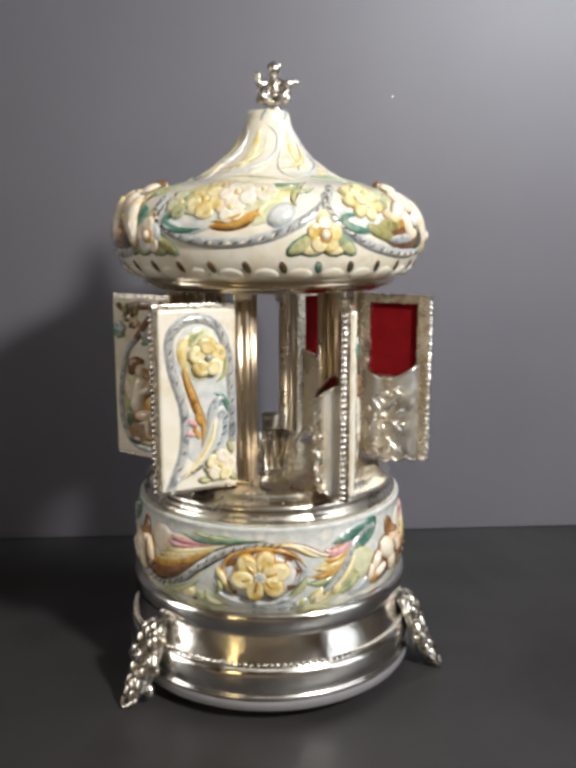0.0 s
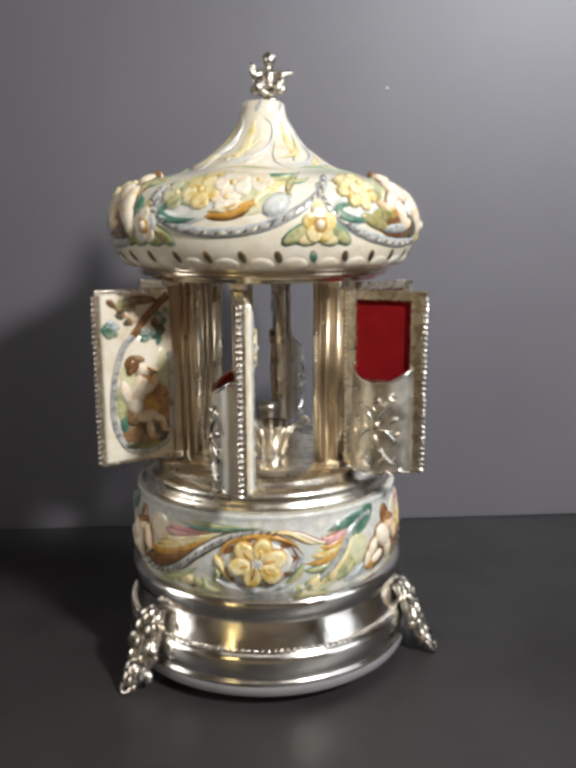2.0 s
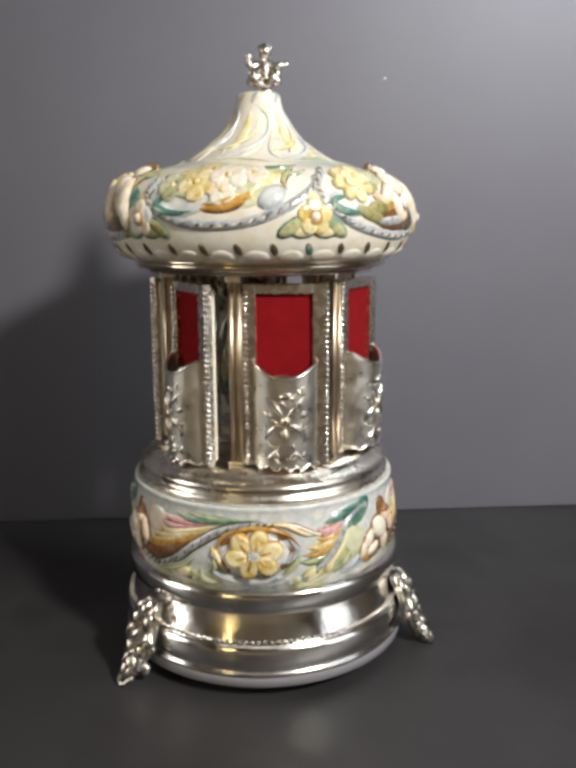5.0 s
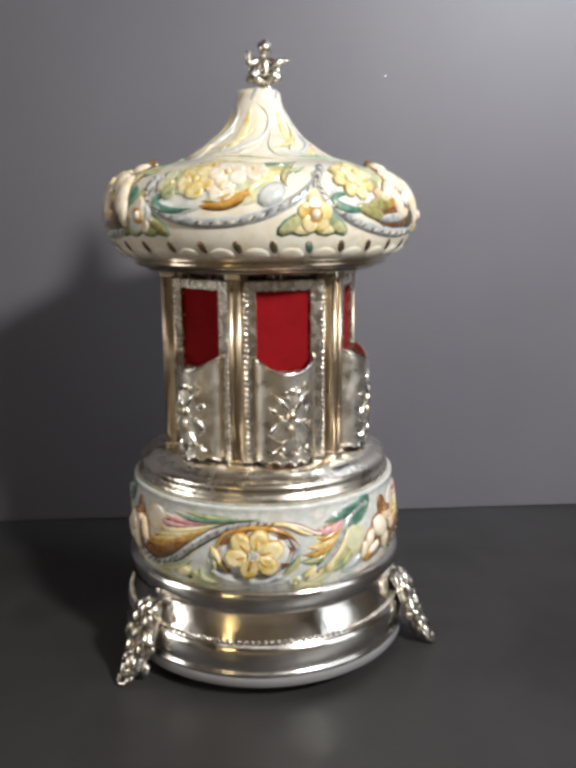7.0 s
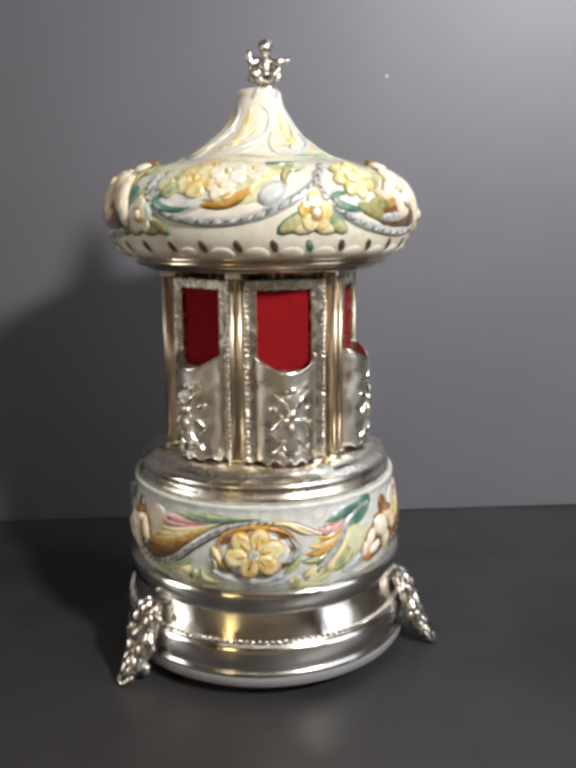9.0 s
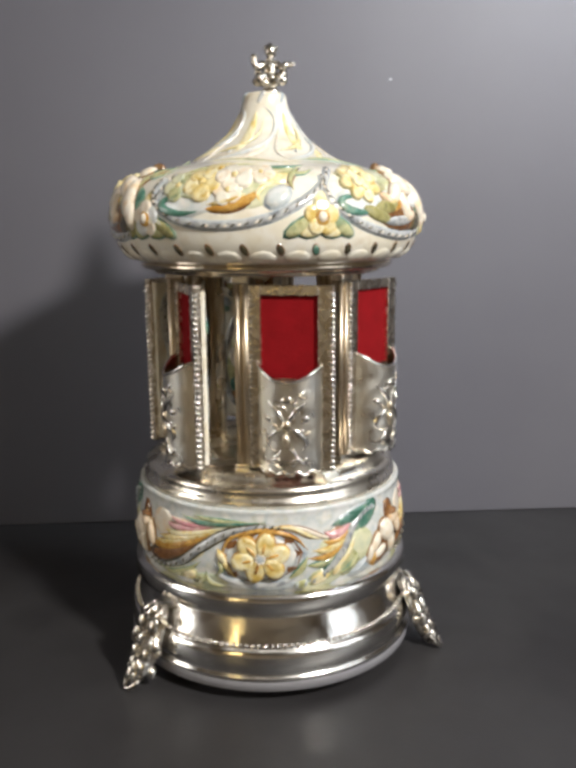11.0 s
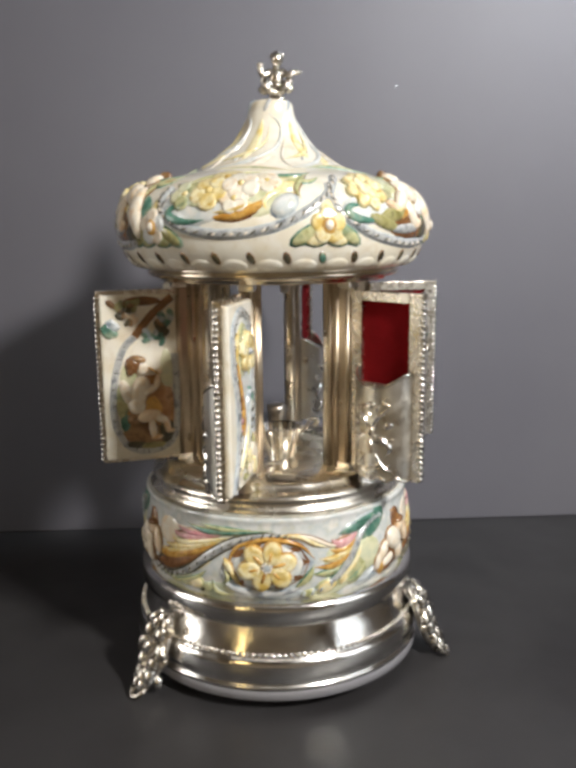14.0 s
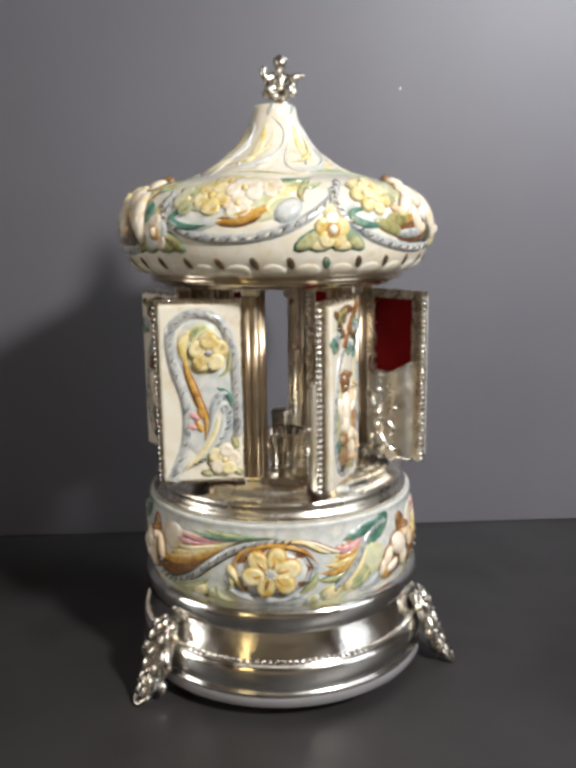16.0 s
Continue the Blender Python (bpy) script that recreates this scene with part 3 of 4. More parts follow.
        strip("spire_scroll", roof, S, Q([(-40, 0.2520), (-16, 0.2550), (4, 0.2610), (10, 0.2690)]), 0.0034, 0.0020, LEMON, "pale yellow scroll up the spire", OLIVE)
        strip("spire_scroll", roof, S, Q([(24, 0.2455), (10, 0.2478), (-8, 0.2486), (-26, 0.2478)]), 0.0034, 0.0020, LEAF if k % 2 else BLUSH, "", GREEN if k % 2 else LEAF)
        strip("spire_scroll", roof, S, Q([(30, 0.2470), (22, 0.2520), (26, 0.2580), (34, 0.2640)]), 0.0028, 0.0018, BLUSH, "", GREY)
        bud("spire_dot", roof, S, U(c - 20), V(0.2525), 0.0026, 0.0010, 0.5, 0.0014, GREY)
    for i in range(30):
        bud("rim_drop", roof, S, U(4.4 + 12 * i), V(0.2086), 0.0017, 0.0029, 0.35, 0.0008, GREEN if i % 10 == 1 else DARK, "dark glazed drop", BROWN)
        bud("scallop", roof, S, U(10.4 + 12 * i), V(0.2052), 0.0068, 0.0046, 0, 0.0012, CREAM)


def bowl_relief():
    """Three large blossoms in feathered scrolls, with a cherub between each pair."""
    S = bowl_s
    U = lambda az: radians(az) * S.ref
    V = lambda z: S.v(z)
    for k in range(3):
        c = -4.0 + 120 * k
        Q = lambda pts: [(U(c + a), V(z)) for a, z in pts]
        for a, z, w, h, t, m in ((-40, 0.0575, 0.0150, 0.0052, 0.1, WASH), (-22, 0.0560, 0.0120, 0.0050, 0.1, WASH), (26, 0.0575, 0.0150, 0.0060, 0.5, WASH), (36, 0.0640, 0.0100, 0.0070, 0.8, LEAF), (42, 0.0700, 0.0090, 0.0090, 0.6, WASH), (44, 0.0590, 0.0110, 0.0050, 0.4, BLUE),
                                 (45, 0.0840, 0.0110, 0.0060, 0.5, GREEN), (30, 0.0730, 0.0120, 0.0080, 0.6, WASH), (-45, 0.0800, 0.0090, 0.0070, 0.0, BLUSH), (4, 0.0560, 0.0140, 0.0040, 0.0, BLUE), (-66, 0.0600, 0.0080, 0.0060, 0.2, OCHRE), (-30, 0.0700, 0.0140, 0.0060, 0.5, LEMON)):
            bud("painted_field", bowl, S, U(c + a), V(z), w, h, t, 0.0009, m)
        bud("blossom_field", bowl, S, U(c), V(0.0700), 0.0205, 0.0122, 0.1, 0.0012, GREY, "", BLUE)
        bud("blossom_field", bowl, S, U(c), V(0.0702), 0.0182, 0.0108, 0.1, 0.0020, PALE, "", BROWN)
        sh = Shape()
        for i in range(6):
            t = 0.25 + 2 * math.pi * i / 6
            x, y = math.cos(t), math.sin(t)
            dome(sh, S, U(c) + 0.0080 * x, V(0.0708) + 0.0062 * y, 0.0066, 0.0053, t, 0.0040, OCHRE, 0.0008, 14)
            dome(sh, S, U(c) + 0.0083 * x, V(0.0708) + 0.0064 * y, 0.0057, 0.0044, t, 0.0054 + 0.0008 * (i % 2), YELLOW if i % 3 else LEMON, 0.0008, 14, 0.14)
            dome(sh, S, U(c) + 0.0058 * x, V(0.0708) + 0.0046 * y, 0.0040, 0.0011, t, 0.0066, OCHRE, 0.0008, 8)
        dome(sh, S, U(c), V(0.0708), 0.0042, 0.0040, 0, 0.0056, OCHRE, segs=12)
        dome(sh, S, U(c), V(0.0708), 0.0034, 0.0033, 0, 0.0074, BLUE, segs=12)
        for i in range(7):
            t = 2 * math.pi * i / 7
            dome(sh, S, U(c) + 0.0020 * math.cos(t), V(0.0708) + 0.0020 * math.sin(t), 0.0008, 0.0008, 0, 0.0084, BLUSH, segs=6)
        part("blossom", sh, bowl, "large yellow blossom with a pale blue heart")
        for pts, w, m, e in (([(-16, 0.066), (-12, 0.0785), (0, 0.0832), (12, 0.0800), (18, 0.0730)], 0.0028, OCHRE, BROWN), ([(-19, 0.068), (-15, 0.0600), (-4, 0.0568), (10, 0.0585), (18, 0.0660)], 0.0030, GREY, BLUE),
                             ([(-12, 0.0640), (-15, 0.0700), (-17, 0.0735)], 0.0040, LEMON, OCHRE), ([(-10, 0.0600), (-13, 0.0660), (-15, 0.0690)], 0.0030, YELLOW, BROWN), ([(-18, 0.0600), (-15, 0.0640), (-17, 0.0680)], 0.0026, LEAF, GREEN),
                             ([(10, 0.0590), (15, 0.0640), (18, 0.0700)], 0.0034, LEAF, GREEN), ([(2, 0.0845), (12, 0.0838), (19, 0.0795), (25, 0.0770)], 0.0026, LEMON, OCHRE), ([(8, 0.0855), (16, 0.0832), (24, 0.0785), (29, 0.0775)], 0.0022, BLUSH, BROWN)):
            strip("wreath_leaf", bowl, S, Q(pts), w, 0.0036, m, "", e)
        for pts, n, m in (([(-54, 0.0590), (-44, 0.0585), (-33, 0.0640), (-22, 0.0745), (-12, 0.0815), (0, 0.0848), (8, 0.0840)], 18, DARK), ([(12, 0.0560), (22, 0.0590), (31, 0.0680), (37, 0.0790), (43, 0.0850), (50, 0.0872)], 14, BLUE)):
            sh = Shape()
            ribbon(sh, S, Q(pts), 0.0062, 0.0026, DARK if m is DARK else GREEN, 1)
            ribbon(sh, S, Q(pts), 0.0046, 0.0042, GREY, 1)
            dashes(sh, S, Q(pts), n, 0.0032, 0.0009, 0.0050, m, slant=0.7)
            part("garland", sh, bowl, "grey-blue beaded garland")
        for pts, w, m, e in (([(-58, 0.0610), (-48, 0.0625), (-36, 0.0680), (-22, 0.0770)], 0.0080, BROWN, DARK), ([(-54, 0.0675), (-44, 0.0685), (-32, 0.0730), (-18, 0.0800)], 0.0064, OCHRE, BROWN),
                             ([(-50, 0.0700), (-42, 0.0708), (-32, 0.0745), (-18, 0.0805)], 0.0030, YELLOW, OCHRE), ([(-47, 0.0730), (-40, 0.0734), (-30, 0.0762), (-16, 0.0815)], 0.0040, YELLOW, OCHRE), ([(-44, 0.0768), (-36, 0.0766), (-27, 0.0790), (-14, 0.0830)], 0.0036, LEMON, LEAF),
                             ([(-42, 0.0812), (-38, 0.0798), (-29, 0.0805), (-16, 0.0838)], 0.0036, PINK, BROWN), ([(-40, 0.0842), (-35, 0.0826), (-26, 0.0825), (-12, 0.0848)], 0.0030, PINK, BLUSH),
                             ([(-34, 0.0862), (-26, 0.0845), (-16, 0.0850), (2, 0.0868)], 0.0032, GREEN, LEAF), ([(-28, 0.0874), (-18, 0.0864), (-6, 0.0870)], 0.0024, LEAF, GREEN),
                             ([(25, 0.0805), (28, 0.0782), (33, 0.0792), (40, 0.0840)], 0.0056, PINK, BROWN), ([(24, 0.0762), (28, 0.0750), (34, 0.0775), (40, 0.0825)], 0.0042, OCHRE, PINK),
                             ([(20, 0.0722), (26, 0.0718), (33, 0.0755), (38, 0.0810)], 0.0044, YELLOW, OCHRE), ([(18, 0.0688), (25, 0.0685), (31, 0.0725), (36, 0.0780)], 0.0040, OCHRE, BROWN),
                             ([(17, 0.0655), (24, 0.0655), (30, 0.0690)], 0.0036, LEAF, GREEN), ([(28, 0.0825), (33, 0.0838), (40, 0.0850), (48, 0.0888)], 0.0050, GREEN, BLUE), ([(34, 0.0866), (42, 0.0872), (50, 0.0895)], 0.0040, GREEN, BLUE), ([(24, 0.0618), (31, 0.0640), (36, 0.0700), (39, 0.0760)], 0.0034, LEMON, LEAF), ([(30, 0.0580), (36, 0.0610), (41, 0.0680)], 0.0032, LEAF, GREEN),
                             ([(36, 0.0565), (42, 0.0590), (46, 0.0640)], 0.0030, BLUE, GREY), ([(-48, 0.0555), (-40, 0.0560), (-30, 0.0605), (-24, 0.0660)], 0.0030, LEAF, GREEN), ([(-22, 0.0620), (-20, 0.0560), (-12, 0.0545)], 0.0030, LEAF, BLUE), ([(-62, 0.0860), (-56, 0.0800), (-54, 0.0730)], 0.0036, OCHRE, BROWN)):
            strip("feather", bowl, S, Q(pts), w, 0.0032, m, "", e)
        for a, z, w, h, t, m in ((-30, 0.0580, 0.0050, 0.0032, 0.4, LEMON), (-36, 0.0565, 0.0036, 0.0020, 0.1, LEAF), (-24, 0.0570, 0.0030, 0.0022, 0.9, LEAF), (23, 0.0585, 0.0058, 0.0036, 0.4, LEMON),
                                 (16, 0.0560, 0.0040, 0.0020, 0.2, LEAF), (30, 0.0610, 0.0034, 0.0022, 0.9, LEMON), (-27, 0.0555, 0.0016, 0.0011, 0, DARK)):
            bud("leaf_bud", bowl, S, U(c + a), V(z), w, h, t, 0.0030, m, "small pale green leaf bud", LEAF)
        figure("cherub_relief", bowl, S, c, ((56, 0.0640, 0.0125, 0.0085, 0.4, BROWN, 0.0018), (62, 0.0800, 0.0050, 0.0070, 0.2, BROWN, 0.0026), (58, 0.0720, 0.0074, 0.0058, -0.6, BLUSH, 0.0062), (50, 0.0685, 0.0056, 0.0030, 0.9, BLUSH, 0.0050),
               (47, 0.0640, 0.0024, 0.0048, -0.3, BLUSH, 0.0040), (53, 0.0630, 0.0054, 0.0026, 0.4, BLUSH, 0.0046), (61, 0.0655, 0.0034, 0.0070, 0.2, BLUSH, 0.0056), (63, 0.0770, 0.0044, 0.0040, 0, SKIN, 0.0062),
               (63, 0.0796, 0.0044, 0.0020, 0.1, BROWN, 0.0066), (68, 0.0720, 0.0034, 0.0070, 0.3, SKIN, 0.0048), (49, 0.0605, 0.0034, 0.0040, 0.5, OCHRE, 0.0032)), "ivory cherub in high relief")


roof_relief()
bowl_relief()


def finial():
    """A small cast seated figure on the spire, in one piece."""
    sh = Shape()
    M = SILVER_CAST
    sh.lathe([(0.0001, 0.2812), (0.0052, 0.2814), (0.0054, 0.2826), (0.0040, 0.2834), (0.0034, 0.2846), (0.0042, 0.2856), (0.0030, 0.2866), (0.0001, 0.2868)], M, 20)
    for c, r, q in (((0, 0, 0.2876), 0.0040, (1.25, 0.95, 0.8)), ((0, 0, 0.2922), 0.0032, (1.0, 0.8, 1.35)), ((0.0005, -0.0006, 0.3010), 0.0029, (0.95, 1, 1.12)), ((0.0004, 0.0004, 0.3036), 0.0019, (1.1, 1, 0.8)),
                    ((-0.0016, 0.0004, 0.3028), 0.0014, (1, 1, 1)), ((0.0026, 0.0004, 0.3026), 0.0014, (1, 1, 1)), ((0, -0.0006, 0.2974), 0.0016, (1, 1, 1.2)),
                    ((-0.0054, -0.0012, 0.2872), 0.0026, (1.2, 0.9, 0.85)), ((0.0056, -0.0012, 0.2876), 0.0024, (1.2, 0.9, 0.9)), ((0, -0.0034, 0.2886), 0.0020, (1.4, 0.8, 0.7)),
                    ((0.0031, 0.0008, 0.2952), 0.0021, (1.2, 0.9, 1)), ((-0.0031, 0.0008, 0.2950), 0.0021, (1.2, 0.9, 1)), ((0.0064, 0.0014, 0.2912), 0.0020, (0.9, 0.6, 1.7)), ((-0.0058, 0.0018, 0.2916), 0.0018, (0.9, 0.6, 1.7))):
        sh.ball(c, r * 1.08, M, q, u=12, v=8)
    sh.tube(spline([(-0.0030, 0, 0.2956), (-0.0060, -0.0012, 0.2938), (-0.0076, -0.0010, 0.2966), (-0.0072, -0.0006, 0.2996)], 4), [0.0017] * 9 + [0.0015, 0.0018, 0.0019, 0.0014], M)
    sh.tube(spline([(0.0030, 0, 0.2956), (0.0058, -0.0016, 0.2940), (0.0088, -0.0012, 0.2950), (0.0122, -0.0010, 0.2952)], 4), [0.0017] * 8 + [0.0014] * 3 + [0.0009] * 2, M)
    for m in (-1, 1):
        sh.tube(spline([(m * 0.0012, -0.0026, 0.2884), (m * 0.0052, -0.0044, 0.2892), (m * 0.0030, -0.0050, 0.2862), (m * -0.0004, -0.0050, 0.2850)], 4), [0.0019] * 6 + [0.0016] * 4 + [0.0013] * 3, M)
    part("finial", sh, box, "small tarnished silver figure on the spire").location = (0.0026, 0, 0)


finial()


def inside():
    """The little cup on the inner floor and the pieces round it."""
    sh = Shape()
    sh.lathe([(0.0001, 0.0), (0.0068, 0.0), (0.0071, 0.0008), (0.0064, 0.0016), (0.0080, 0.0090), (0.0108, 0.0168), (0.0114, 0.0173), (0.0106, 0.0175), (0.0078, 0.0090), (0.0056, 0.0026), (0.0001, 0.0022)], SILVER, 32)
    cup = part("cup", sh, box, "small flared silver cup on the inner floor")
    cup.location = (0.0026, -0.0165, 0.1058)
    sh = Shape()
    sh.tube([(0, -r, z) for r, z in ((0.0066, 0.0018), (0.0081, 0.0090), (0.0107, 0.0165))], [0.0006, 0.0008, 0.0010], SILVER_WORN, 6)
    rib = sh.mesh("rib")
    for q in range(12):
        part("rib", rib, cup).matrix_basis = pose(0, 0, 0, 0, 0, 30 * q)
    for m in (-1, 1):
        sh = Shape()
        sh.tube(spline([(m * 0.0090, 0, 0.0120), (m * 0.0130, 0, 0.0165), (m * 0.0160, 0.002, 0.0200), (m * 0.0190, 0.002, 0.0185), (m * 0.0165, 0.001, 0.0165)], 5), 0.0011, SILVER, 8)
        part("handle", sh, cup, "curled silver handle")
    sh = Shape()
    sh.lathe([(0.0001, 0.1056), (0.0075, 0.1058), (0.0075, 0.1075), (0.0050, 0.1085), (0.0046, 0.1250), (0.0052, 0.1260), (0.0052, 0.1290), (0.0030, 0.1300), (0.0001, 0.1302)], SILVER_DARK, 28)
    part("stub_column", sh, box, "short satin silver stub behind the cup").location = (0.0010, 0.0040, 0)
    sh = Shape()
    sh.lathe([(0.0001, 0.1900), (0.0020, 0.1905), (0.0024, 0.1930), (0.0014, 0.1945), (0.0014, 0.1970)], SILVER_DARK, 16)
    part("knob", sh, box, "small dark knob under the ceiling plate").location = (0.0052, -0.018, 0)


inside()

# ---- doors ----
DW, DZ0, DZ1 = 0.0430, 0.1072, 0.1926
PX0, PX1 = 0.0050, 0.0416


def door_frame():
    """The door's metal sheet: hinge at x 0, free edge at x DW; the pocket is on its -y side."""
    sh = Shape()
    t = 0.0012
    for b in ((0.0042, DZ0, 0.0098, DZ1), (0.0360, DZ0, DW, DZ1), (0.0098, DZ1 - 0.0046, 0.0360, DZ1)):
        sh.box(b[0], -0.0026, b[1], b[2], t, b[3], SILVER_EMBOSSED, 0.0004)
    sh.box(0.0098, -t * 0.6, DZ0, 0.0360, t * 0.6, 0.150, SILVER_WORN)
    sh.tube([(0.0012, 0, DZ0 - 0.0010), (0.0012, 0, DZ1 + 0.0014)], 0.0018, SILVER_WORN, 12)
    sh.box(0.0012, -0.0008, DZ0, 0.0044, 0.0008, DZ1, BRONZE)
    return sh.mesh("door")


def velvet():
    sh = Shape()
    sh.box(0.0094, -0.0006, 0.140, 0.0364, 0.0006, DZ1 - 0.0042, VELVET)
    return sh.mesh("velvet_lining")


def beads():
    sh = Shape()
    for i in range(32):
        sh.ball((0, 0, 0.1090 + i * 0.00258), 0.00175, SILVER, (1.12, 0.9, 0.72), Matrix.Rotation(0.5, 3, "Y"), u=8, v=5)
    return sh.mesh("bead_strip")


def pocket():
    """The bowed metal pocket that holds cigarettes, with embossed scrolls."""
    sh = Shape()
    x0, x1, z0 = 0.0078, 0.0384, DZ0 + 0.0012
    n, depth = 24, 0.0120

    def bow(f):
        return -0.0012 - depth * math.sin(math.pi * min(max(f, 0.0), 1.0)) ** 0.5

    class Bowed:
        rise = 1.0

        def at(self, u, v, h=0.0):
            f = (u - x0) / (x1 - x0)
            return Vector((u, bow(f) - h, v))

    def top(f):
        return 0.1505 + 0.0075 * abs(2 * f - 1) ** 2.2
    # the outer sheet, then a darker sheet just inside it
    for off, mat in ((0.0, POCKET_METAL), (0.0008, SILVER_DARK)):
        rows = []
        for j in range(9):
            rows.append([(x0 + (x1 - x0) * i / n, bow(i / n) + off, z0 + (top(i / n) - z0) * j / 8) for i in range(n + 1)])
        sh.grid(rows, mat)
    sh.tube([(x0 + (x1 - x0) * i / n, bow(i / n) + 0.0003, top(i / n)) for i in range(n + 1)], 0.0008, SILVER, 6)
    sh.tube([(x0 + (x1 - x0) * i / n, bow(i / n) + 0.0003, z0 + 0.0010 * math.sin(i * 1.3)) for i in range(n + 1)], 0.0008, SILVER, 6)
    s = Bowed()
    c = (x0 + x1) / 2
    for m in (-1, 1):
        ribbon(sh, s, [(c, 0.131), (c + m * 0.004, 0.137), (c + m * 0.009, 0.142)], 0.0026, 0.0013, SILVER, 1)
        ribbon(sh, s, [(c, 0.129), (c + m * 0.005, 0.128), (c + m * 0.009, 0.123), (c + m * 0.007, 0.119)], 0.0024, 0.0012, SILVER, 1)
        ribbon(sh, s, [(c + m * 0.002, 0.120), (c + m * 0.007, 0.114), (c + m * 0.010, 0.1125)], 0.0022, 0.0012, SILVER, 1)
        dome(sh, s, c + m * 0.0085, 0.1335, 0.0022, 0.0015, m * 0.7, 0.0012, SILVER)
        dome(sh, s, c + m * 0.0045, 0.1150, 0.0020, 0.0014, m * 0.5, 0.0012, SILVER)
    rnd = random.Random(3)
    for i in range(16):
        u, v, t, l = c + rnd.uniform(-0.0105, 0.0105), rnd.uniform(0.1115, 0.1455), rnd.uniform(0, 6.28), rnd.uniform(0.0016, 0.0032)
        dx, dz = l * math.cos(t), l * math.sin(t)
        ribbon(sh, s, [(u - dx, v - dz), (u + 0.3 * dz, v - 0.3 * dx), (u + dx, v + dz)], 0.0015, 0.0009, SILVER if i % 2 else SILVER_WORN, 1, 5)
    dome(sh, s, c, 0.1305, 0.0024, 0.0030, 0, 0.0015, SILVER_WORN)
    dome(sh, s, c, 0.1235, 0.0018, 0.0040, 0.2, 0.0013, SILVER_WORN)
    dome(sh, s, c, 0.1425, 0.0030, 0.0018, 0.3, 0.0011, SILVER)
    return sh.mesh("pocket")


def plaque_base():
    sh = Shape()
    sh.box(PX0, 0.0010, DZ0 + 0.0018, PX1, 0.0038, DZ1 - 0.0020, CREAM, 0.0012)
    return sh, Flat(0.0037, 1)


def flower_plaque():
    """The plaque with a stem, a large yellow blossom and a grey ribbon border. Seen from outside, x runs towards the beholder's left."""
    sh, s = plaque_base()
    X = lambda f: PX1 - f * (PX1 - PX0)
    Z = lambda f: DZ1 - 0.0020 - f * (DZ1 - DZ0 - 0.0038)
    P = lambda pts: [(X(a), Z(b)) for a, b in pts]
    edge = P([(0.10, 0.99), (0.28, 0.78), (0.30, 0.55), (0.16, 0.32), (0.15, 0.14), (0.40, 0.055), (0.72, 0.09), (0.88, 0.24), (0.92, 0.42), (0.93, 0.60), (0.93, 0.74)])
    field = [(0.52, 0.25, 0.34, 0.19), (0.66, 0.50, 0.28, 0.17), (0.48, 0.70, 0.22, 0.16), (0.76, 0.68, 0.20, 0.17), (0.74, 0.88, 0.22, 0.10)]
    for a, b, w, h in field:
        dome(sh, s, X(a), Z(b), w * (PX1 - PX0), h * (DZ1 - DZ0), 0, 0.0005, PALE, segs=16)
    ribbon(sh, s, edge, 0.0056, 0.0010, BLUE)
    ribbon(sh, s, edge, 0.0044, 0.0019, GREY)
    dashes(sh, s, edge, 24, 0.0038, 0.0007, 0.0025, DARK)
    ribbon(sh, s, P([(0.86, 0.50), (0.80, 0.70), (0.55, 0.85), (0.25, 0.93), (0.08, 0.99)]), 0.0090, 0.0013, BLUE, 2)
    dashes(sh, s, P([(0.86, 0.54), (0.80, 0.70), (0.55, 0.85), (0.36, 0.905)]), 10, 0.0034, 0.0008, 0.0020, DARK, slant=0.7)
    ribbon(sh, s, P([(0.80, 0.52), (0.74, 0.70), (0.52, 0.84), (0.22, 0.94)]), 0.0044, 0.0020, PALE, 1)
    ribbon(sh, s, P([(0.70, 0.58), (0.66, 0.72), (0.45, 0.86), (0.20, 0.95)]), 0.0036, 0.0020, LEMON, 1)
    ribbon(sh, s, P([(0.28, 0.20), (0.33, 0.36), (0.45, 0.52), (0.55, 0.66), (0.50, 0.82)]), 0.0052, 0.0014, BROWN, 1)
    ribbon(sh, s, P([(0.28, 0.20), (0.33, 0.36), (0.45, 0.52), (0.55, 0.66), (0.50, 0.82)]), 0.0036, 0.0021, OCHRE, 1)
    ribbon(sh, s, P([(0.42, 0.12), (0.28, 0.22), (0.36, 0.38)]), 0.0050, 0.0018, YELLOW, 1)
    ribbon(sh, s, P([(0.62, 0.115), (0.44, 0.15), (0.36, 0.24)]), 0.0040, 0.0016, LEAF, 1)
    dome(sh, s, X(0.52), Z(0.25), 0.0100, 0.0130, 0, 0.0010, WASH, segs=18)
    ribbon(sh, s, P([(0.78, 0.12), (0.86, 0.24), (0.84, 0.36), (0.66, 0.42)]), 0.0030, 0.0016, LEAF, 1)
    blossom(sh, s, X(0.60), Z(0.265), 0.0084, 5, YELLOW, GREY, 0.0036, 0.3, 0.0004, OLIVE)
    for a, b, t in ((0.40, 0.62, 0.6), (0.46, 0.68, 1.1), (0.36, 0.68, 0.2), (0.48, 0.60, 1.4)):
        dome(sh, s, X(a), Z(b), 0.0036, 0.0016, t, 0.0019, PINK if a < 0.41 else OCHRE)
    ribbon(sh, s, P([(0.66, 0.46), (0.80, 0.49), (0.86, 0.56), (0.74, 0.60)]), 0.0036, 0.0022, GREEN, 1)
    ribbon(sh, s, P([(0.64, 0.52), (0.72, 0.54), (0.78, 0.64)]), 0.0036, 0.0019, BLUE, 1)
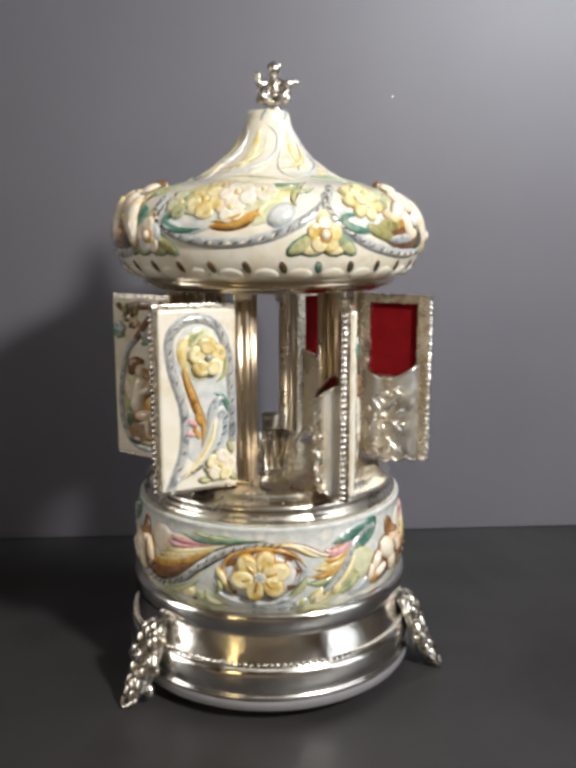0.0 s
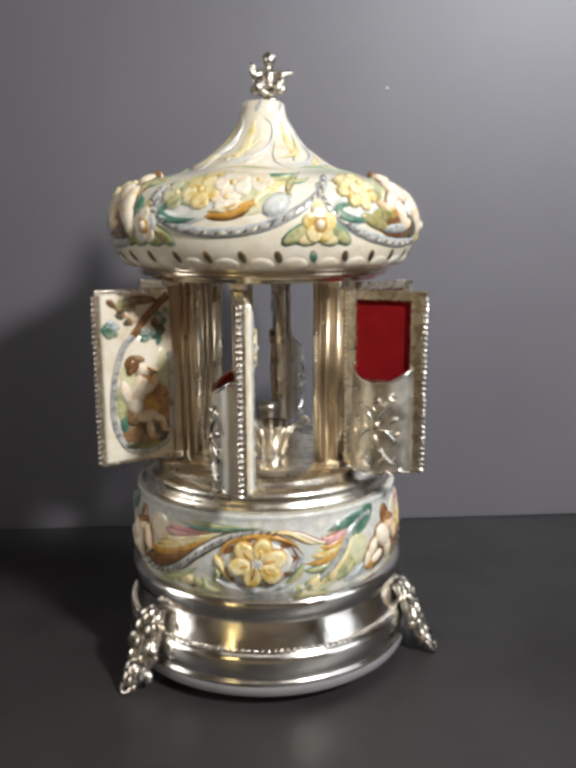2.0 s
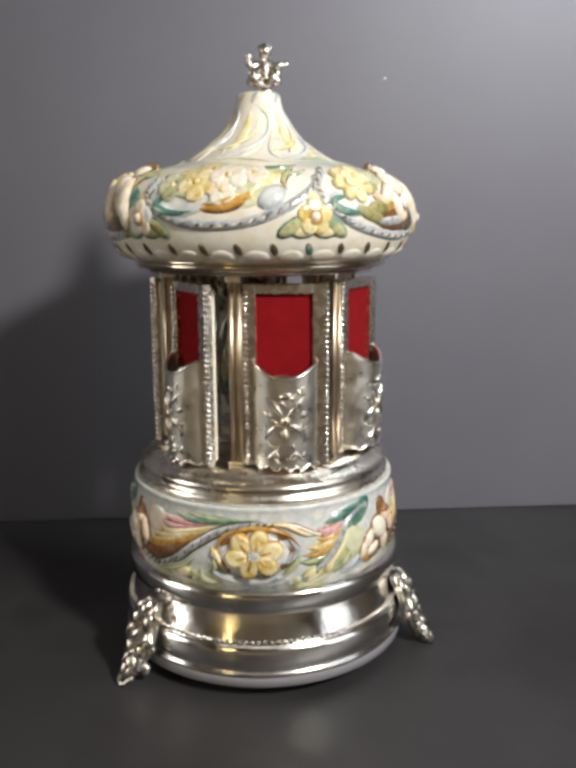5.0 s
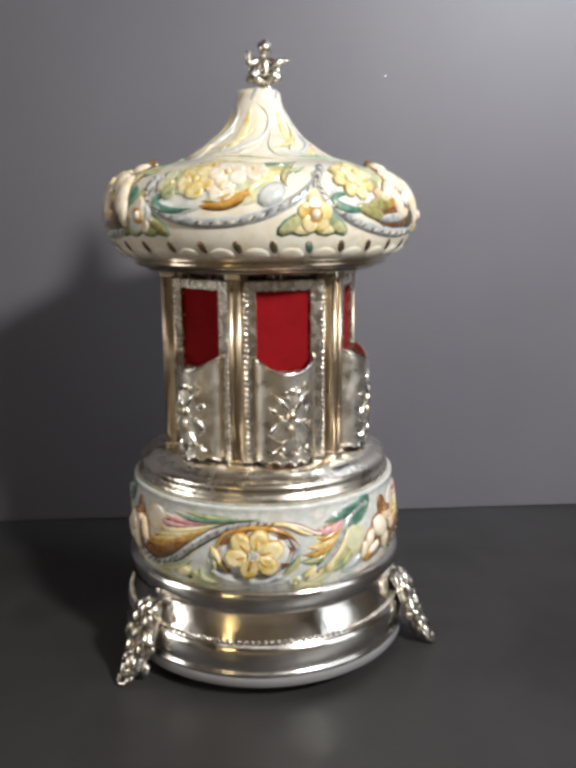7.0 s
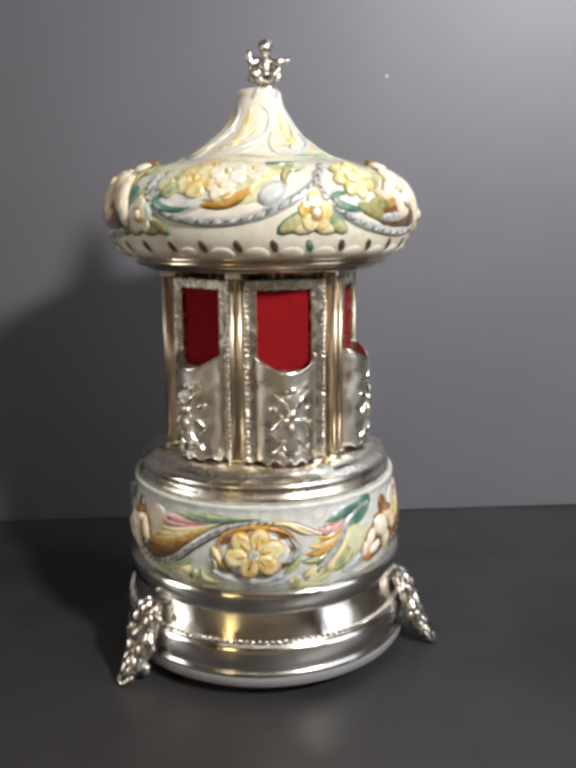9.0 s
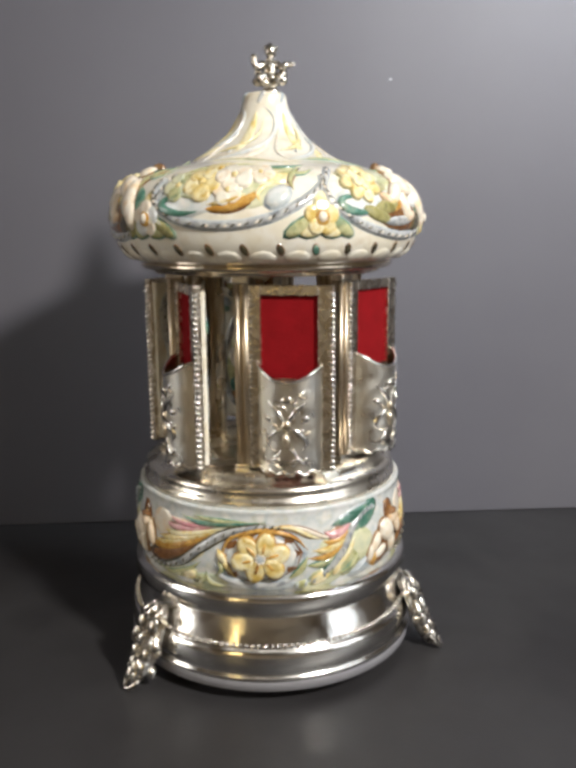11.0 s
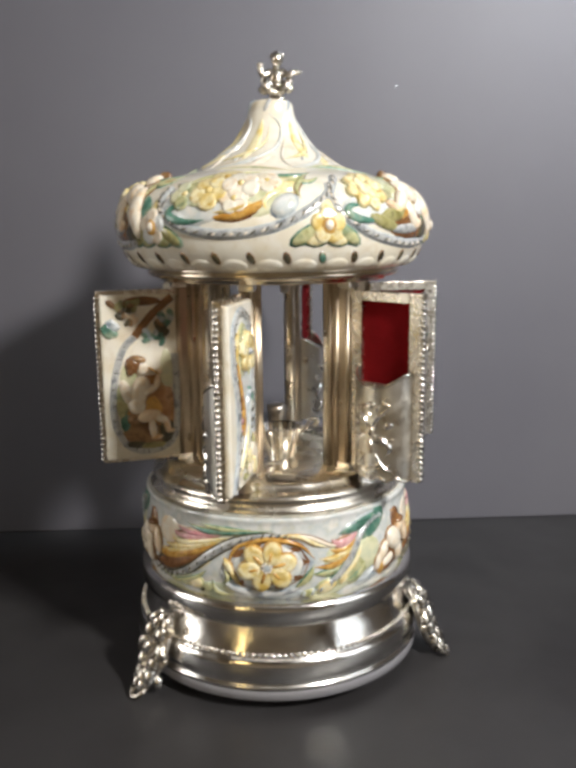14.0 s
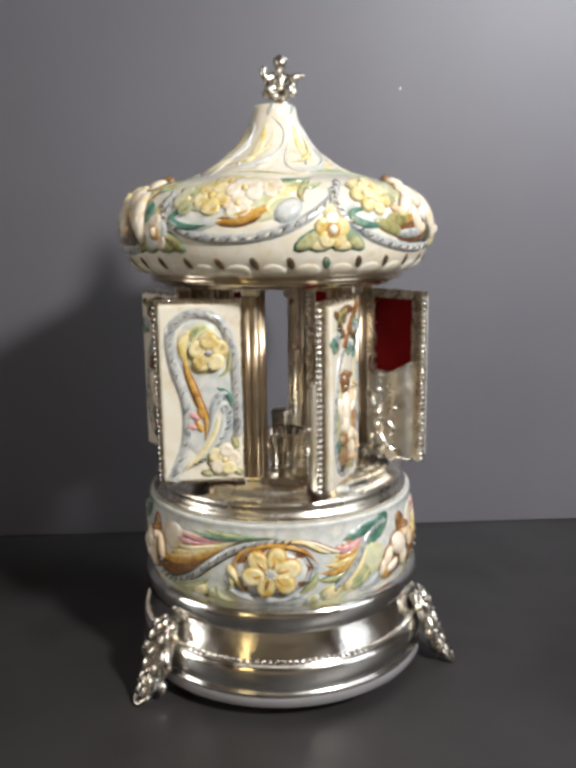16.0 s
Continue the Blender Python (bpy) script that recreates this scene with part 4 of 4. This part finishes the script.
    blossom(sh, s, X(0.76), Z(0.875), 0.0070, 5, BLUSH, YELLOW, 0.0024, 0.5, 0.0006, OLIVE)
    for q in range(2):
        ribbon(sh, s, P([(0.50, 0.80), (0.60, 0.70 - 0.06 * q), (0.66, 0.60 - 0.06 * q), (0.78, 0.555 - 0.06 * q), (0.84, 0.59 - 0.06 * q), (0.76, 0.615 - 0.06 * q)]), 0.0032, 0.0024, BLUE if q else PALE, 1)
    for a, b, t in ((0.62, 0.90, 0.3), (0.70, 0.95, -0.3), (0.90, 0.78, 1.2), (0.55, 0.955, 0.1), (0.92, 0.95, 0.7)):
        dome(sh, s, X(a), Z(b), 0.0036, 0.0018, t, 0.0014, OLIVE)
        dome(sh, s, X(a), Z(b), 0.0030, 0.0014, t, 0.0018, LEAF)
    return sh.mesh("plaque")


def cherub_plaque():
    """The plaque with a seated cherub under a vine."""
    sh, s = plaque_base()
    X = lambda f: PX1 - f * (PX1 - PX0)
    Z = lambda f: DZ1 - 0.0020 - f * (DZ1 - DZ0 - 0.0038)
    P = lambda pts: [(X(a), Z(b)) for a, b in pts]
    W, H = PX1 - PX0, DZ1 - DZ0 - 0.0038
    for a, b, w, h, m, d in ((0.54, 0.66, 0.38, 0.28, TAWNY, 0.0005), (0.60, 0.38, 0.26, 0.14, CREAM, 0.0006), (0.84, 0.46, 0.10, 0.14, WASH, 0.0008), (0.80, 0.70, 0.16, 0.18, TAWNY, 0.0010), (0.56, 0.86, 0.38, 0.095, RUST, 0.0011), (0.34, 0.50, 0.12, 0.10, WASH, 0.0008),
                             (0.82, 0.84, 0.13, 0.09, DARK, 0.0014), (0.40, 0.91, 0.18, 0.03, DARK, 0.0015), (0.62, 0.92, 0.22, 0.024, OLIVE, 0.0017), (0.66, 0.70, 0.16, 0.09, OCHRE, 0.0012), (0.24, 0.64, 0.09, 0.115, LEAF, 0.0012),
                             (0.27, 0.77, 0.07, 0.06, GREEN, 0.0011), (0.55, 0.04, 0.26, 0.030, BROWN, 0.0008)):
        dome(sh, s, X(a), Z(b), w * W, h * H, 0, d, m, segs=20)
    ribbon(sh, s, P([(0.44, 0.25), (0.62, 0.15), (0.78, 0.08), (0.95, 0.02)]), 0.0044, 0.0016, BROWN)
    arch = P([(0.48, 0.235), (0.30, 0.31), (0.20, 0.42), (0.14, 0.55), (0.12, 0.70), (0.17, 0.82), (0.30, 0.915), (0.52, 0.955), (0.78, 0.935), (0.93, 0.86), (0.97, 0.66), (0.96, 0.36)])
    ribbon(sh, s, arch, 0.0040, 0.0013, GREY)
    dashes(sh, s, arch, 16, 0.0030, 0.0006, 0.0017, DARK, slant=1.3)
    rnd = random.Random(7)
    for cu, cv, m, size, n in ((0.16, 0.20, GREEN, 0.0034, 8), (0.22, 0.08, OLIVE, 0.0026, 7), (0.42, 0.06, OLIVE, 0.0026, 7), (0.34, 0.13, DARK, 0.0026, 6), (0.86, 0.15, GREEN, 0.0030, 7), (0.80, 0.21, DARK, 0.0028, 8), (0.66, 0.25, GREEN, 0.0026, 6),
                               (0.72, 0.265, GREEN, 0.0024, 5), (0.38, 0.13, BLUSH, 0.0024, 4)):
        for i in range(n):
            dome(sh, s, X(cu + rnd.uniform(-0.085, 0.085)), Z(cv + rnd.uniform(-0.034, 0.034)), size, size * 0.62, rnd.uniform(0, 3), 0.0018, m if i % 3 else (BLUE if m is GREEN else RUST if m is not BLUSH else SKIN), segs=9)
    body = ((0.30, 0.585, 0.0030, 0.0070, 0.3, BLUSH, 0.0022), (0.47, 0.585, 0.0044, 0.0088, -0.18, BLUSH, 0.0032), (0.43, 0.665, 0.0046, 0.0050, 0.0, BLUSH, 0.0034), (0.54, 0.535, 0.0030, 0.0032, 0.0, BLUSH, 0.0032),
            (0.61, 0.575, 0.0050, 0.0019, 0.5, BLUSH, 0.0036), (0.71, 0.53, 0.0017, 0.0040, -0.25, SKIN, 0.0034), (0.74, 0.465, 0.0016, 0.0014, 0, SKIN, 0.0034), (0.66, 0.455, 0.0042, 0.0007, -0.6, OCHRE, 0.0040),
            (0.52, 0.445, 0.0034, 0.0036, 0, BLUSH, 0.0034), (0.58, 0.455, 0.0012, 0.0010, 0, SKIN, 0.0042), (0.40, 0.420, 0.0040, 0.0044, 0.2, BROWN, 0.0036), (0.47, 0.385, 0.0042, 0.0020, -0.2, RUST, 0.0038), (0.36, 0.455, 0.0020, 0.0024, 0, BROWN, 0.0034),
            (0.57, 0.735, 0.0072, 0.0034, 0.12, SKIN, 0.0036), (0.74, 0.755, 0.0040, 0.0022, -0.4, BLUSH, 0.0036), (0.63, 0.815, 0.0021, 0.0056, 0.12, BLUSH, 0.0032), (0.68, 0.870, 0.0032, 0.0013, 0.1, SKIN, 0.0032), (0.82, 0.795, 0.0019, 0.0042, 0.25, SKIN, 0.0030), (0.86, 0.835, 0.0026, 0.0012, 0.0, SKIN, 0.0030),
            (0.44, 0.745, 0.0058, 0.0036, 0.2, RUST, 0.0026))
    for a, b, w, h, t, m, d in body:
        dome(sh, s, X(a), Z(b), w, h, -t, d, m, 0.0006, segs=14)
    return sh.mesh("plaque")


FRAME, VELVET_ME, BEADS, POCKET, PLAQUES = door_frame(), velvet(), beads(), pocket(), (flower_plaque(), cherub_plaque())
doors = []
for k in range(6):
    d = part("door", FRAME, box, "silver door, red velvet pocket inside, painted porcelain outside")
    part("velvet_lining", VELVET_ME, d, "dark red velvet lining")
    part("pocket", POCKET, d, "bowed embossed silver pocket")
    part("plaque", PLAQUES[k % 2], d, ("porcelain plaque painted with a yellow blossom", "porcelain plaque with a seated cherub in relief")[k % 2])
    for x, y in ((0.0050, -0.0014), (DW - 0.0006, -0.0014)):
        strip_ob = part("bead_strip", BEADS, d, "strip of small silver beads")
        strip_ob.location = (x, y, 0)
        tagged(strip_ob, kind="stuff")
    doors.append(d)


def motions():
    """The doors swing together about their posts: 0 degrees lies flush over the next bay with the pocket outward."""
    swing = [(0.0, 169.0), (0.5, 153.5), (1.0, 136.0), (1.5, 118.5), (2.0, 102.0), (2.5, 86.0), (3.0, 74.0), (3.5, 58.5), (3.9, 47.5), (4.2, 38.5), (5.0, 17.0), (5.6, 4.0), (6.1, 0.0), (9.6, 0.0), (10.1, 4.0), (10.7, 19.0), (11.3, 35.0), (11.8, 45.0),
             (12.3, 61.5), (12.8, 80.0), (13.3, 99.0), (13.8, 114.0), (14.3, 130.0), (14.8, 150.0), (15.2, 162.5), (15.5, 171.5), (15.8, 183.0), (16.0, 189.0)]
    PLAY = (-0.0007, 0.0010, 0.0004, 0.0, 0.0018, 0.0016)
    for k, d in enumerate(doors):
        a = POST_AZ + 60 * k
        h = post_at(k, POST_R - 0.0007) + Vector((PLAY[k], 0, 0))
        walk(d, [(t, pose(h.x, h.y, 0, 0, 0, a + 30 - s)) for t, s in swing])


motions()
